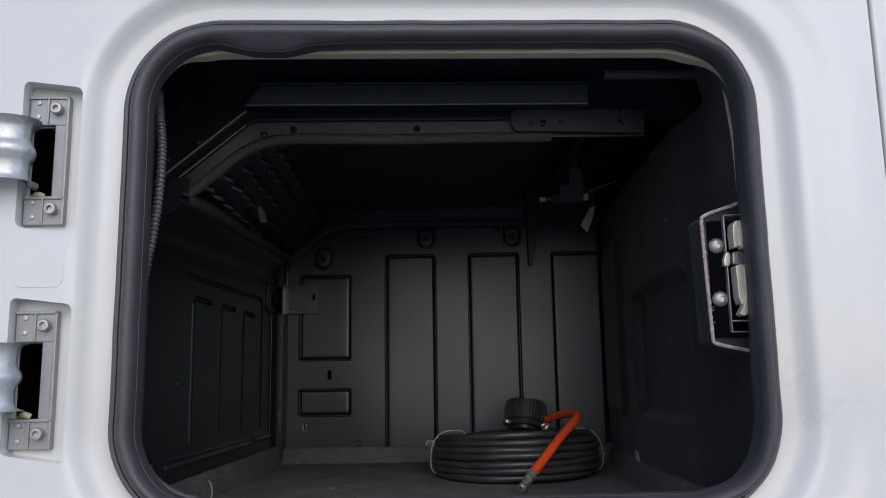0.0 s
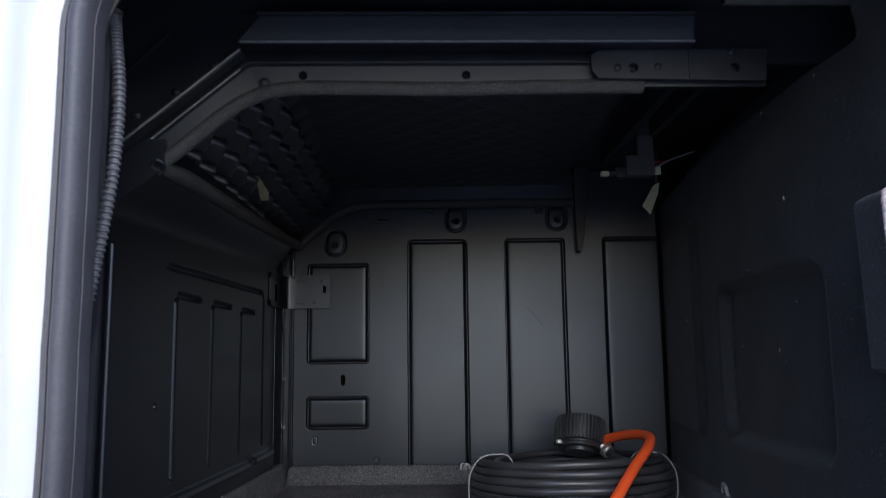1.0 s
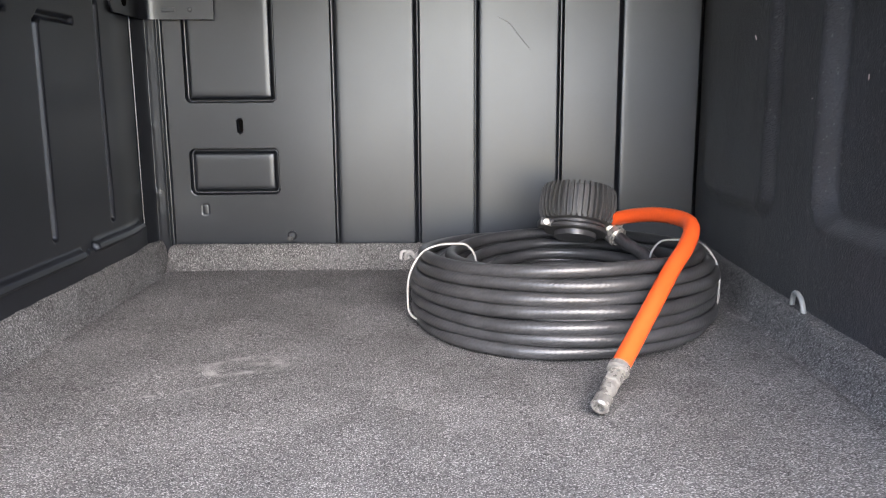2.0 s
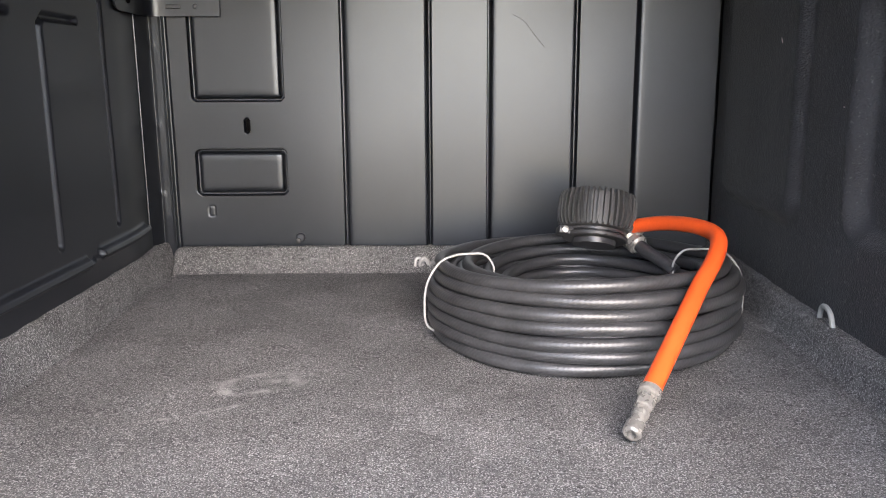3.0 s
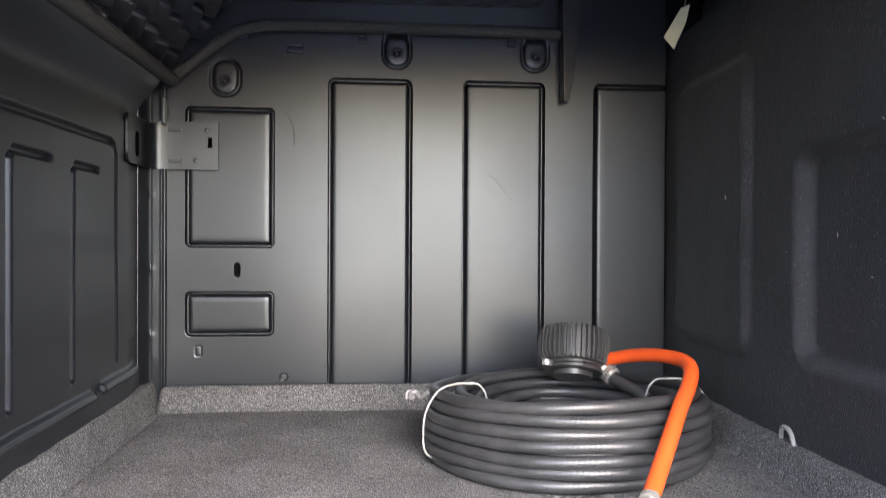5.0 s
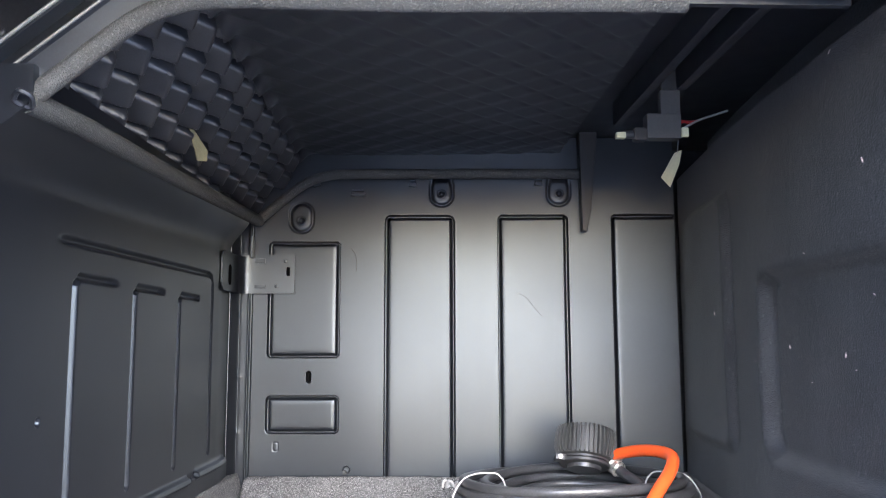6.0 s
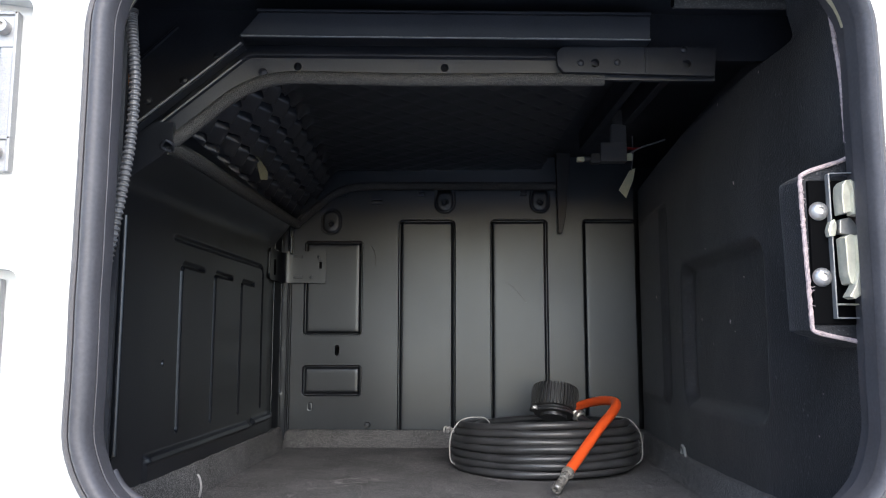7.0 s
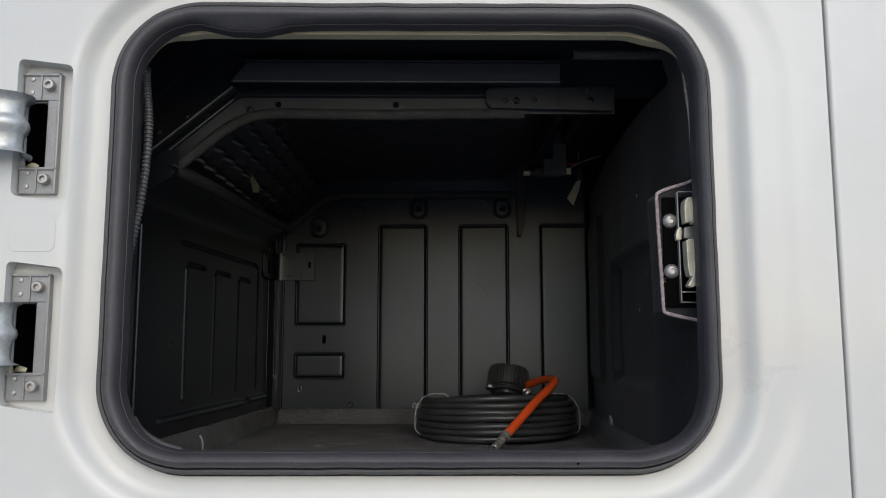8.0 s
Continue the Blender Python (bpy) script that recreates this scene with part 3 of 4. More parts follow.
def right_x(y, z):
    k = (1.8 - y) / 0.65
    x = 0.318 - 0.052 * k * (0.25 + 0.75 * z / 0.45)
    x -= 0.036 * (1 - ease(y, 0.95, 1.2)) * max(1 - z / 0.40, 0)
    x += (liner_x(y) - x) * ease(y, 0.99, 1.14)
    for y0, y1, z0, z1, deep in ((1.520, 1.735, 0.090, 0.400, -0.010), (1.134, 1.440, 0.098, 0.292, 0.017)):
        d = sd_rect(y, z, y0, y1, z0, z1, 0.028)
        x += deep * ease(-d, -0.004, 0.012)
    bump = ease(z, 0.176, 0.190) * (1 - ease(z, 0.314, 0.336)) * (1 - ease(y, 0.99, 1.075))
    x -= (0.0475 + 0.004 * ease(y, 0.957, 0.99)) * bump
    x -= 0.0065 * ease(z, 0.325, 0.345) * (1 - ease(y, 0.96, 1.06))
    x += 0.0012 * noise.noise((y * 14, z * 14, 2)) + 0.0004 * noise.noise((y * 300, z * 300, 4))
    if z > 0.46:
        x -= 0.018 * ease(z, 0.462, 0.495) * (1 - ease(y, 0.97, 1.08))
    return x + 0.05 * ease(z, 0.471, 0.478) * ease(y, 1.04, 1.09)      # the liner ends below the roof


wall_right = grid_ob("wall_right", lambda y, z: (right_x(y, z), y, z), spans(0.957, 1.80, 0.0035), spans(-0.01, 0.53, 0.0035), FELT, 0, 0.375, angle=60)
tagged(wall_right, "black felt covered moulded liner with shallow recesses", "wall", kind="structure")
edge_z = spans(0.10, 0.485, 0.0015)
raw = part("raw_edge", tube([(right_x(0.957, z) + 0.0006 * noise.noise((z * 260, 7, 1)), 0.956, z) for z in edge_z], 0.0019, 8, rows=[0.0019 + 0.0007 * noise.noise((z * 420, 3, 2)) for z in edge_z]), RAW, wall_right, "frayed pinkish grey cut edge of the felt")

hairs = []
for i in range(90):
    z = random.uniform(0.14, 0.48)
    x, a, n_ = right_x(0.957, z), random.uniform(0, 6.28), random.uniform(0.0015, 0.004)
    hairs.append(tube([(x, 0.955, z), (x + 0.6 * n_ * math.cos(a), 0.955 - 0.3 * n_, z + 0.6 * n_ * math.sin(a)), (x + n_ * math.cos(a + 0.4), 0.954 - 0.3 * n_, z + n_ * math.sin(a + 0.4))], 0.00025, 4))
tagged(part("loose_fibres", join(*hairs), RAW, wall_right, "loose fibres along the cut edge"), kind="stuff")

ceiling = part("ceiling", box(-0.47, 0.42, 0.983, 1.86, 0.53, 0.56, 0), DARK)
tagged(ceiling, "dark painted steel locker roof", "ceiling", kind="structure")
# added unseen boxes that keep daylight from leaking in behind, beside and below
closing = part("light_block_back", box(-0.47, 0.42, 1.852, 1.87, -0.08, 0.56, 0), DARK)
outer_right = part("light_block_right", box(0.377, 0.42, 0.983, 1.851, -0.10, 0.529, 0), DARK)
tagged(outer_right, "added unseen skin that blocks daylight beside the felt liner", "wall", kind="structure")
under = part("light_block_floor", box(-0.47, 0.376, 0.977, 1.851, -0.10, -0.061, 0), DARK)
tagged(under, "added unseen plate that blocks daylight under the carpet", "floor", kind="structure")
tagged(closing, "added unseen skin that blocks daylight behind the locker", "wall", kind="structure")


# corner post between the side and the back panel
POST = [(-0.3745, 1.7700, 0.0), (-0.3640, 1.7925, 0.52), (-0.3505, 1.7925, 0.82), (-0.3455, 1.7985, 1.0)]


def post_at(u, z):
    for (xa, ya, a), (xb, yb, b) in zip(POST, POST[1:]):
        if u <= b + 1e-6:
            break
    t = (u - a) / (b - a)
    h = 0.0
    for at, w, k in ((0.52, 0.05, -0.0008), (0.815, 0.028, 0.0012)):
        h += k * math.exp(-((u - at) / w) ** 2)
    for zc in (0.090, 0.171, 0.262):
        h += 0.0016 * math.exp(-(((u - 0.52) * 0.030) ** 2 + (z - zc) ** 2) / 0.0030 ** 2)
    h += 0.0006 * noise.noise((u * 3, z * 25, 6))
    return (xa + (xb - xa) * t + h * 0.5, ya + (yb - ya) * t - h * 0.85, z)


post = grid_ob("corner_post", post_at, spans(0, 1, 0.0125), spans(0.0, 0.405, 0.003), SATIN, 1, 1.799, angle=60)
tagged(post, "black steel corner strip with pressed dimples", "trim", kind="structure")
for bx, by in ((-0.3735, 1.7695), (-0.3475, 1.7955)):
    part("edge_bead", tube([(bx, by, 0.0), (bx, by, 0.405)], 0.0014, 8), SATIN, post, "thin bright folded edge")


# ---- ceiling frame: rail, bar, edge trim, foam ----
def offset_path(pts, n):
    """Moves a polyline (x, z) to its right by n."""
    out = []
    for i in range(len(pts)):
        a, b = Vector(pts[max(i - 1, 0)]), Vector(pts[min(i + 1, len(pts) - 1)])
        t = (b - a).normalized()
        out.append((pts[i][0] + t.y * n, pts[i][1] - t.x * n))
    return out


def strip(path, prof):
    """Sweeps (n, y) pairs, a closed section, along a path in x and z."""
    bm = bmesh.new()
    rings = []
    lines = [offset_path(path, n) for n, _ in prof]
    for i in range(len(path)):
        rings.append([bm.verts.new((lines[k][i][0], prof[k][1], lines[k][i][1])) for k in range(len(prof))])
    m = len(prof)
    for i in range(len(path) - 1):
        for k in range(m):
            bm.faces.new((rings[i][k], rings[i][(k + 1) % m], rings[i + 1][(k + 1) % m], rings[i + 1][k]))
    bm.faces.new(rings[0][::-1])
    bm.faces.new(rings[-1])
    return bm


rail = thing("ceiling_rail", (-0.08, 1.13, 0.45))
tagged(rail, "black steel ceiling rail with holes and a slanted corner", "rail")
line = [(-0.384, 0.3905), (-0.287, 0.4715), (-0.282, 0.4745), (-0.276, 0.4755), (0.206, 0.4755)]
line = [line[0], (-0.35, 0.4189), (-0.31, 0.4523)] + line[1:4] + [(-0.2, 0.4755), (0.0, 0.4755), (0.1, 0.4755), line[4]]
rail_face = part("rail_face", strip(line, [(0.0, 1.117), (0.0015, 1.121), (0.021, 1.124), (0.021, 1.130), (-0.002, 1.130), (-0.002, 1.117)]), DARK, rail)
for hx in (-0.232, -0.079, 0.077):
    cut(rail_face, lathe([(0.0042, 0), (0.0042, 0.03)], 16, pose(hx, 1.14, 0.4655, 90)))
part("front_lip", strip([(-0.392, 0.3935), (-0.34, 0.4368), (-0.2855, 0.4822)], [(0, 1.098), (0, 1.112), (0.0036, 1.112), (0.0036, 1.098)]), SATIN, rail)
plate = part("end_plate", prism([(0.037, 0.4805), (0.044, 0.4865), (0.205, 0.4875), (0.202, 0.4555), (0.044, 0.4585), (0.038, 0.466)], 1.112, 1.1185, 0.0012), DARK, rail)
for hx in (0.077, 0.173):
    cut(plate, lathe([(0.0046, 0), (0.0046, 0.03)], 16, pose(hx, 1.125, 0.4685, 90)))
for sx, sz in ((0.062, 0.4685), (0.100, 0.4695), (0.170, 0.4835)):
    part("rivet", lathe([(0.0036, 0), (0.0033, 0.0016), (0.0018, 0.0026), (0.0, 0.003)], 12, pose(sx, 1.1122, sz, 90)), DARK, plate)
part("plate_seam", box(0.129, 0.1315, 1.1105, 1.1125, 0.4565, 0.486, 0.0005), DARK, plate)
part("weld_dimple", lathe([(0.005, 0), (0.0045, 0.002), (0.002, 0.0035), (0, 0.0038)], 12, pose(-0.268, 1.1222, 0.4585, 90)), DARK, rail_face)
trim_line = smooth_path([(-0.358, 0, 0.3845), (-0.335, 0, 0.4035), (-0.30, 0, 0.4325), (-0.272, 0, 0.4475), (-0.24, 0, 0.4535), (-0.19, 0, 0.4535),
                         (-0.10, 0, 0.4525), (0.0, 0, 0.4540), (0.088, 0, 0.4545)], 8)
edge = part("edge_trim", tube([(p.x, 1.1235, p.z) for p in trim_line], 0.0070, 12), EDGE, rail, "soft ribbed rubber edge trim")

# pale beads stand in for the highlights along the lip and the rail
part("lip_edge", tube([(-0.392, 1.0972, 0.3925), (-0.34, 1.0972, 0.4358), (-0.2855, 1.0972, 0.4812)], 0.0013, 8), LITEDGE, rail, "pale bead for the lit edge of the lip")
part("face_edge", tube([(-0.384, 1.1162, 0.3905), (-0.31, 1.1162, 0.4523), (-0.289, 1.1162, 0.4698)], 0.0011, 8), LITEDGE, rail, "pale bead for the lit edge of the rail")
bar = thing("cross_bar", (-0.08, 1.11, 0.49))
tagged(bar, "dark steel cross bar under the locker roof", "bar")
face = prism([(-0.289, 0.4895), (0.1315, 0.4895), (0.1315, 0.5125), (-0.268, 0.5125)], 1.100, 1.1035, 0.0006)
for v in face.verts:
    v.co.y -= (v.co.z - 0.4895) * 0.2
part("front_face", face, DARK, bar)
part("lower_flange", box(-0.286, 0.1315, 1.096, 1.118, 0.4865, 0.4893, 0.0008), SATIN, bar)
# pale bead as the highlight on the flange's front edge
part("flange_edge", tube([(-0.285, 1.0955, 0.4879), (0.131, 1.0955, 0.4879)], 0.0009, 8), LITEDGE, bar, "pale bead for the lit edge of the bar")
part("upper_flange", box(-0.27, 0.1315, 1.092, 1.118, 0.5128, 0.5155, 0.0008), DARK, bar)

header = part("header_sheet", prism([(-0.428, 0.352), (-0.392, 0.3905), (-0.286, 0.4795), (0.32, 0.4795), (0.32, 0.53), (-0.428, 0.53)], 1.131, 1.137), DARK)
tagged(header, "dark sheet above the ceiling rail", "panel", kind="structure")
for bx, bz in ((-0.318, 0.478), (-0.352, 0.452), (-0.388, 0.43)):
    part("bolt_head", lathe([(0.0045, 0), (0.0045, 0.003), (0.002, 0.0042), (0, 0.0045)], 8, pose(bx, 1.131, bz, 90)), DARK, header)
part("stiffener", tube([(-0.425, 1.128, 0.445), (-0.385, 1.128, 0.485), (-0.36, 1.128, 0.51)], 0.0022, 6), DARK, header)


def foam_at(s, y):
    """The chamfered foam lining; s runs from the lower left edge up and across."""
    corner = 0.118
    if s < corner:
        t = s / corner
        x, z, nx, nz = -0.366 + 0.086 * t, 0.413 + 0.089 * t, 0.70, -0.71
    else:
        x, z, nx, nz = -0.280 + (s - corner), 0.502, 0.0, -1.0
    p, q = (y / 0.027 + s / 0.026) / 2, (y / 0.027 - s / 0.026) / 2
    k = 0.85 + 0.3 * (0.5 + 0.5 * noise.noise((math.floor(p) * 3.1, math.floor(q) * 2.3, 1)))
    p, q = p % 1.0, q % 1.0
    tooth = min(p / 0.50, 1) * (1 - ease(p, 0.56, 0.98)) * ease(q, 0.0, 0.20) * (1 - ease(q, 0.90, 1.0))
    h = (0.021 - 0.0195 * ease(s, corner - 0.012, corner + 0.02)) * k * tooth - 0.004
    return (x + nx * h, y, z + nz * h)


foam = grid_ob("foam_lining", foam_at, spans(0, 0.513, 0.0017), spans(1.138, 1.792, 0.0021), FOAM, 2, 0.526, angle=30)
tagged(foam, "black profiled acoustic foam lining with overlapping scales", "foam lining", kind="structure")
loose = part("loose_flap", prism([(-0.005, 0.006), (0.004, 0.0), (0.010, 0.010), (0.008, 0.036), (0.004, 0.040), (-0.001, 0.020)], 0, 0.003, 0.0012), FLAP, foam, "loose pale foam offcut")
loose.matrix_basis = pose(-0.322, 1.415, 0.404, 25, -35, 20)

side_trim = thing("side_edge_trim", (-0.352, 1.14, 0.378))
tagged(side_trim, "soft black rubber edge trim along the roof's side", "trim")
part("trim", tube(smooth_path([(-0.362, 1.12, 0.379), (-0.353, 1.20, 0.381), (-0.350, 1.40, 0.388), (-0.343, 1.62, 0.396), (-0.338, 1.79, 0.402)], 8), 0.0085, 12), EDGE, side_trim)
part("end_clip", tube(smooth_path([(-0.366, 1.113, 0.377), (-0.361, 1.108, 0.382), (-0.355, 1.112, 0.379), (-0.358, 1.118, 0.374)], 5, True), 0.002, 6, True), DARK, side_trim)
back_trim = part("back_edge_trim", tube(smooth_path([(-0.343, 1.788, 0.399), (-0.315, 1.789, 0.423), (-0.27, 1.789, 0.459), (-0.235, 1.786, 0.471), (-0.20, 1.783, 0.473),
                                        (-0.05, 1.773, 0.4725), (0.142, 1.760, 0.4705)], 8), 0.0075, 12), EDGE)
tagged(back_trim, "soft black rubber edge trim along the back panel's top", "trim")

stop = part("foam_end_strip", prism([(0.1395, 0.53), (0.166, 0.53), (0.158, 0.445), (0.155, 0.412), (0.148, 0.381), (0.1420, 0.383)], 1.742, 1.760, 0.001), PLASTIC)
tagged(stop, "black hanging end strip beside the foam", "bracket", kind="structure")
for bx, y0, y1 in ((0.160, 1.15, 1.60), (0.194, 1.15, 1.45)):
    b = part("roof_rib", box(bx - 0.006, bx + 0.006, y0, y1, 0.498, 0.53, 0.003), DARK)
    tagged(b, "dark steel rib under the locker roof", "rib", "roof ribs", kind="structure")

# ---- bracket in the rear corner ----
brk = thing("corner_bracket", (-0.33, 1.79, 0.294))
tagged(brk, "black folded steel bracket in the rear corner", "bracket")
bend = smooth_path([(-0.283, 1.7905, 0), (-0.315, 1.7905, 0), (-0.344, 1.7903, 0), (-0.3565, 1.7880, 0), (-0.3635, 1.7800, 0), (-0.3662, 1.7670, 0), (-0.3675, 1.735, 0), (-0.3688, 1.705, 0), (-0.3692, 1.698, 0)], 6)
bv, bf = [], []
for i, p in enumerate(bend):
    t = (bend[min(i + 1, len(bend) - 1)] - bend[max(i - 1, 0)]).normalized()
    nrm = Vector((-t.y, t.x, 0)) * 0.0012
    trim = 0.010 * ease(i, len(bend) - 8, len(bend) - 1)      # the wing's rounded end
    low, high = 0.2930 + trim, 0.3515 - trim - 0.003 * ease(i, 14, 18)
    bv += [p + nrm + Vector((0, 0, low)), p + nrm + Vector((0, 0, high)), p - nrm + Vector((0, 0, high)), p - nrm + Vector((0, 0, low))]
for i in range(len(bend) - 1):
    for k in range(4):
        m = (k + 1) % 4
        bf.append((4 * i + k, 4 * i + m, 4 * i + 4 + m, 4 * i + 4 + k))
bf += [(0, 1, 2, 3), tuple(range(4 * len(bend) - 4, 4 * len(bend)))]
plate_b = child(mesh_ob("bracket_plate", bv, bf, SATIN, angle=40), brk)
cut(plate_b, box(-0.2955, -0.2900, 1.75, 1.82, 0.3195, 0.3325, 0))
# black plate behind the hole gives its shade as colour
part("slot_shade", box(-0.300, -0.286, 1.7965, 1.798, 0.314, 0.337, 0), SHADEBLACK, brk)
part("upper_rib", box(-0.342, -0.326, 1.7872, 1.7895, 0.3385, 0.3450, 0.0008), SATIN, brk)
part("lower_rib", box(-0.342, -0.326, 1.7872, 1.7895, 0.3010, 0.3060, 0.0008), SATIN, brk)
# no slot is cut: a black oval on the wing paints its shade
oval = prism([(x, z) for x, z, _, _ in round_rect(-0.0060, 0.0060, 0.302, 0.331, 0.0058, 5)], -0.0006, 0.0006)
bmesh.ops.transform(oval, verts=oval.verts, matrix=pose(-0.3661, 1.7345, 0, 0, 0, 87.5))
part("oval_slot_shade", oval, SHADEBLACK, brk, "black oval plate for the slot's shade")
part("tab", box(-0.3475, -0.3430, 1.772, 1.7895, 0.3455, 0.377, 0.001), SATIN, brk, "upright bright tab")
for rx, rz in ((-0.297, 0.3415), (-0.310, 0.304)):
    part("rivet", lathe([(0.003, 0), (0.0026, 0.0012), (0, 0.002)], 10, pose(rx, 1.7894, rz, 90)), SATIN, plate_b)

screw = thing("panel_screw", (-0.203, 1.7945, 0.036))
tagged(screw, "small dark screw at the foot of the back panel", "screw")
part("head", lathe([(0.006, 0), (0.006, 0.002), (0.004, 0.004), (0, 0.0042)], 14, pose(-0.203, 1.7940, 0.036, 90)), DARK, screw)
part("pin", lathe([(0.003, 0), (0.003, 0.009), (0, 0.010)], 10, pose(-0.205, 1.7930, 0.033, 90)), CAPBLACK, screw)

for cx, cz, w in ((-0.252, 0.462, 0.010), (-0.190, 0.447, 0.022), (-0.107, 0.461, 0.012), (0.082, 0.461, 0.012)):
    c = thing("spring_clip", (cx, 1.80 + back_dy(cx), cz - 0.005))
    tagged(c, "small black spring clip on the back panel", "clip", "clips on the back panel")
    part("clip_body", box(cx - w / 2, cx + w / 2, 1.793 + back_dy(cx), 1.802 + back_dy(cx), cz - 0.006, cz + 0.0, 0.001), DARK, c)
    part("clip_tongue", box(cx - w / 2 + 0.002, cx + w / 2 - 0.002, 1.790 + back_dy(cx), 1.800 + back_dy(cx), cz + 0.001, cz + 0.003, 0.0006), SATIN, c)

# ---- corrugated conduit by the opening ----
cp = smooth_path([(-0.3475, 0.9675, 0.458), (-0.3455, 0.9675, 0.437), (-0.3415, 0.9675, 0.398), (-0.3425, 0.9675, 0.348), (-0.348, 0.9675, 0.299), (-0.356, 0.9675, 0.25), (-0.362, 0.9675, 0.21)], 44)
cond = part("corrugated_conduit", tube(cp, 0.0058, 10, rows=[0.0050 if i % 4 < 2 else 0.0037 for i in range(len(cp))]), CONDUIT)
part("end_cuff", tube(cp[:12], 0.0058, 12), PLASTIC, cond, "plain cuff at the conduit's end")
tagged(cond, "black corrugated cable conduit hanging beside the opening", "conduit")
ob_ = thing("rusty_screw", (-0.428, 1.105, 0.444))
tagged(ob_, "rusty bolt through a pale washer", "bolt")
part("washer", lathe([(0.014, 0), (0.014, 0.0025)], 18, pose(-0.428, 1.105, 0.444, 0, 90, 0)), CAST, ob_)
part("bolt", lathe([(0.0065, 0), (0.0065, 0.026), (0.005, 0.029)], 6, pose(-0.426, 1.105, 0.444, 0, 90, 0)), RUST, ob_)

# ---- sill lip inside the seal ----
sill = part("sill_lip", tube(smooth_path([(-0.338, 0.952, 0.080), (-0.330, 0.952, 0.068), (-0.315, 0.952, 0.0570), (-0.292, 0.952, 0.0485), (-0.25, 0.952, 0.0425), (0.0, 0.952, 0.042), (0.245, 0.952, 0.0425)], 8), 0.0042, 10), RUBBER)
tagged(sill, "black rubber sill lip along the locker's lower edge", "trim")


# ---- hinges ----
def build_hinge(x0, zt, zb):
    h = thing("gooseneck_hinge", (x0 + 0.026, 0.929, zb))
    tagged(h, "galvanised gooseneck door hinge on a grey cast bracket", "hinge", "door hinges")
    L, R = x0 + 0.001, x0 + 0.040
    zc = (zt + zb) / 2
    for a, b, nm in ((zt - 0.012, zt - 0.041, "upper_pad"), (zb + 0.031, zb + 0.003, "lower_pad")):
        pad_ = part(nm, join(box(L, R, 0.9225, 0.9290, b, a, 0.0015), box(L + 0.0175, L + 0.0195, 0.9205, 0.9235, b + 0.002, a - 0.002, 0.0006),
                            box(L, R, 0.9205, 0.9235, a - 0.003, a, 0.0008), box(R - 0.003, R, 0.9205, 0.9235, b, a, 0.0008)), CAST, h)
        m = pose(x0 + 0.029, 0.9226, (a + b) / 2 + 0.001, 90)
        bolt = part("bolt", lathe([(0.0058, 0), (0.0058, 0.0065), (0.005, 0.0075), (0.003, 0.0076), (0.0026, 0.004), (0, 0.0038)], 18, m), STEEL, pad_, "dull steel socket screw")
        for dz in (0.008, -0.006):
            part("rivet", lathe([(0.0026, 0), (0.0022, 0.0014), (0, 0.002)], 12, pose(x0 + 0.010, 0.9226, (a + b) / 2 + dz, 90)), STEEL, pad_)
    part("side_web", join(box(R - 0.0138, R - 0.001, 0.9235, 0.929, zb + 0.030, zt - 0.040, 0.001), box(R - 0.003, R, 0.9205, 0.929, zb + 0.030, zt - 0.040, 0.0008)), CAST, h)
    part("bushing", tube(smooth_path([(x0 + 0.0055, 0.934, zb + 0.0335), (x0 + 0.011, 0.930, zb + 0.0345), (x0 + 0.0155, 0.932, zb + 0.0325)], 5), 0.0032, 10), PRIMER, h, "pale plastic bush")
    # a black liner puts the pocket's shade over its white cut walls
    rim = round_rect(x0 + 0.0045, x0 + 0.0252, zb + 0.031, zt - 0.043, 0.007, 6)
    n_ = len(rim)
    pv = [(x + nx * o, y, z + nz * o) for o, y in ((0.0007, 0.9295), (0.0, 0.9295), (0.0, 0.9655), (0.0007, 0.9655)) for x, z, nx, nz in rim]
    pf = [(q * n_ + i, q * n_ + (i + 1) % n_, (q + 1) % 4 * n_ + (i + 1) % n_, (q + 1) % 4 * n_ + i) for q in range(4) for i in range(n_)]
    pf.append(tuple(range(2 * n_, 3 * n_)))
    child(mesh_ob("pocket", pv, pf, SHADEBLACK, angle=50), h, "liner of the pocket behind the arm, black for its shade")
    # the arm: a ribbed channel that bends out of the pocket towards the door
    prof = [(-0.0302, 0.0085), (-0.0295, 0.0062), (-0.0280, 0.0030), (-0.0255, 0.0008), (-0.022, 0.0), (-0.011, 0.0), (-0.008, 0.0012), (-0.004, 0.0040), (0.0, 0.0050), (0.004, 0.0040), (0.008, 0.0012),
            (0.011, 0.0), (0.022, 0.0), (0.0255, 0.0008), (0.0280, 0.0030), (0.0295, 0.0062), (0.0302, 0.0085)]
    way = smooth_path([(x0 - 0.004, 0.934, 0), (x0 + 0.004, 0.9225, 0), (x0 + 0.0105, 0.911, 0), (x0 + 0.0130, 0.902, 0), (x0 + 0.009, 0.893, 0),
                       (x0 - 0.006, 0.886, 0), (x0 - 0.045, 0.882, 0), (x0 - 0.085, 0.882, 0)], 10)
    verts, faces = [], []
    k = len(prof)
    mid = (zt + zb) / 2 - 0.002
    for i, p in enumerate(way):
        t = (way[min(i + 1, len(way) - 1)] - way[max(i - 1, 0)]).normalized()
        nrm = Vector((-t.y, t.x, 0))
        for inset in (0.0, 0.0022):
            for dz, o in prof:
                q = p + nrm * (o - inset)
                verts.append((q.x, q.y, mid + dz))
    for i in range(len(way) - 1):
        a, b = i * 2 * k, (i + 1) * 2 * k
        for j in range(k - 1):
            faces.append((a + j, a + j + 1, b + j + 1, b + j))
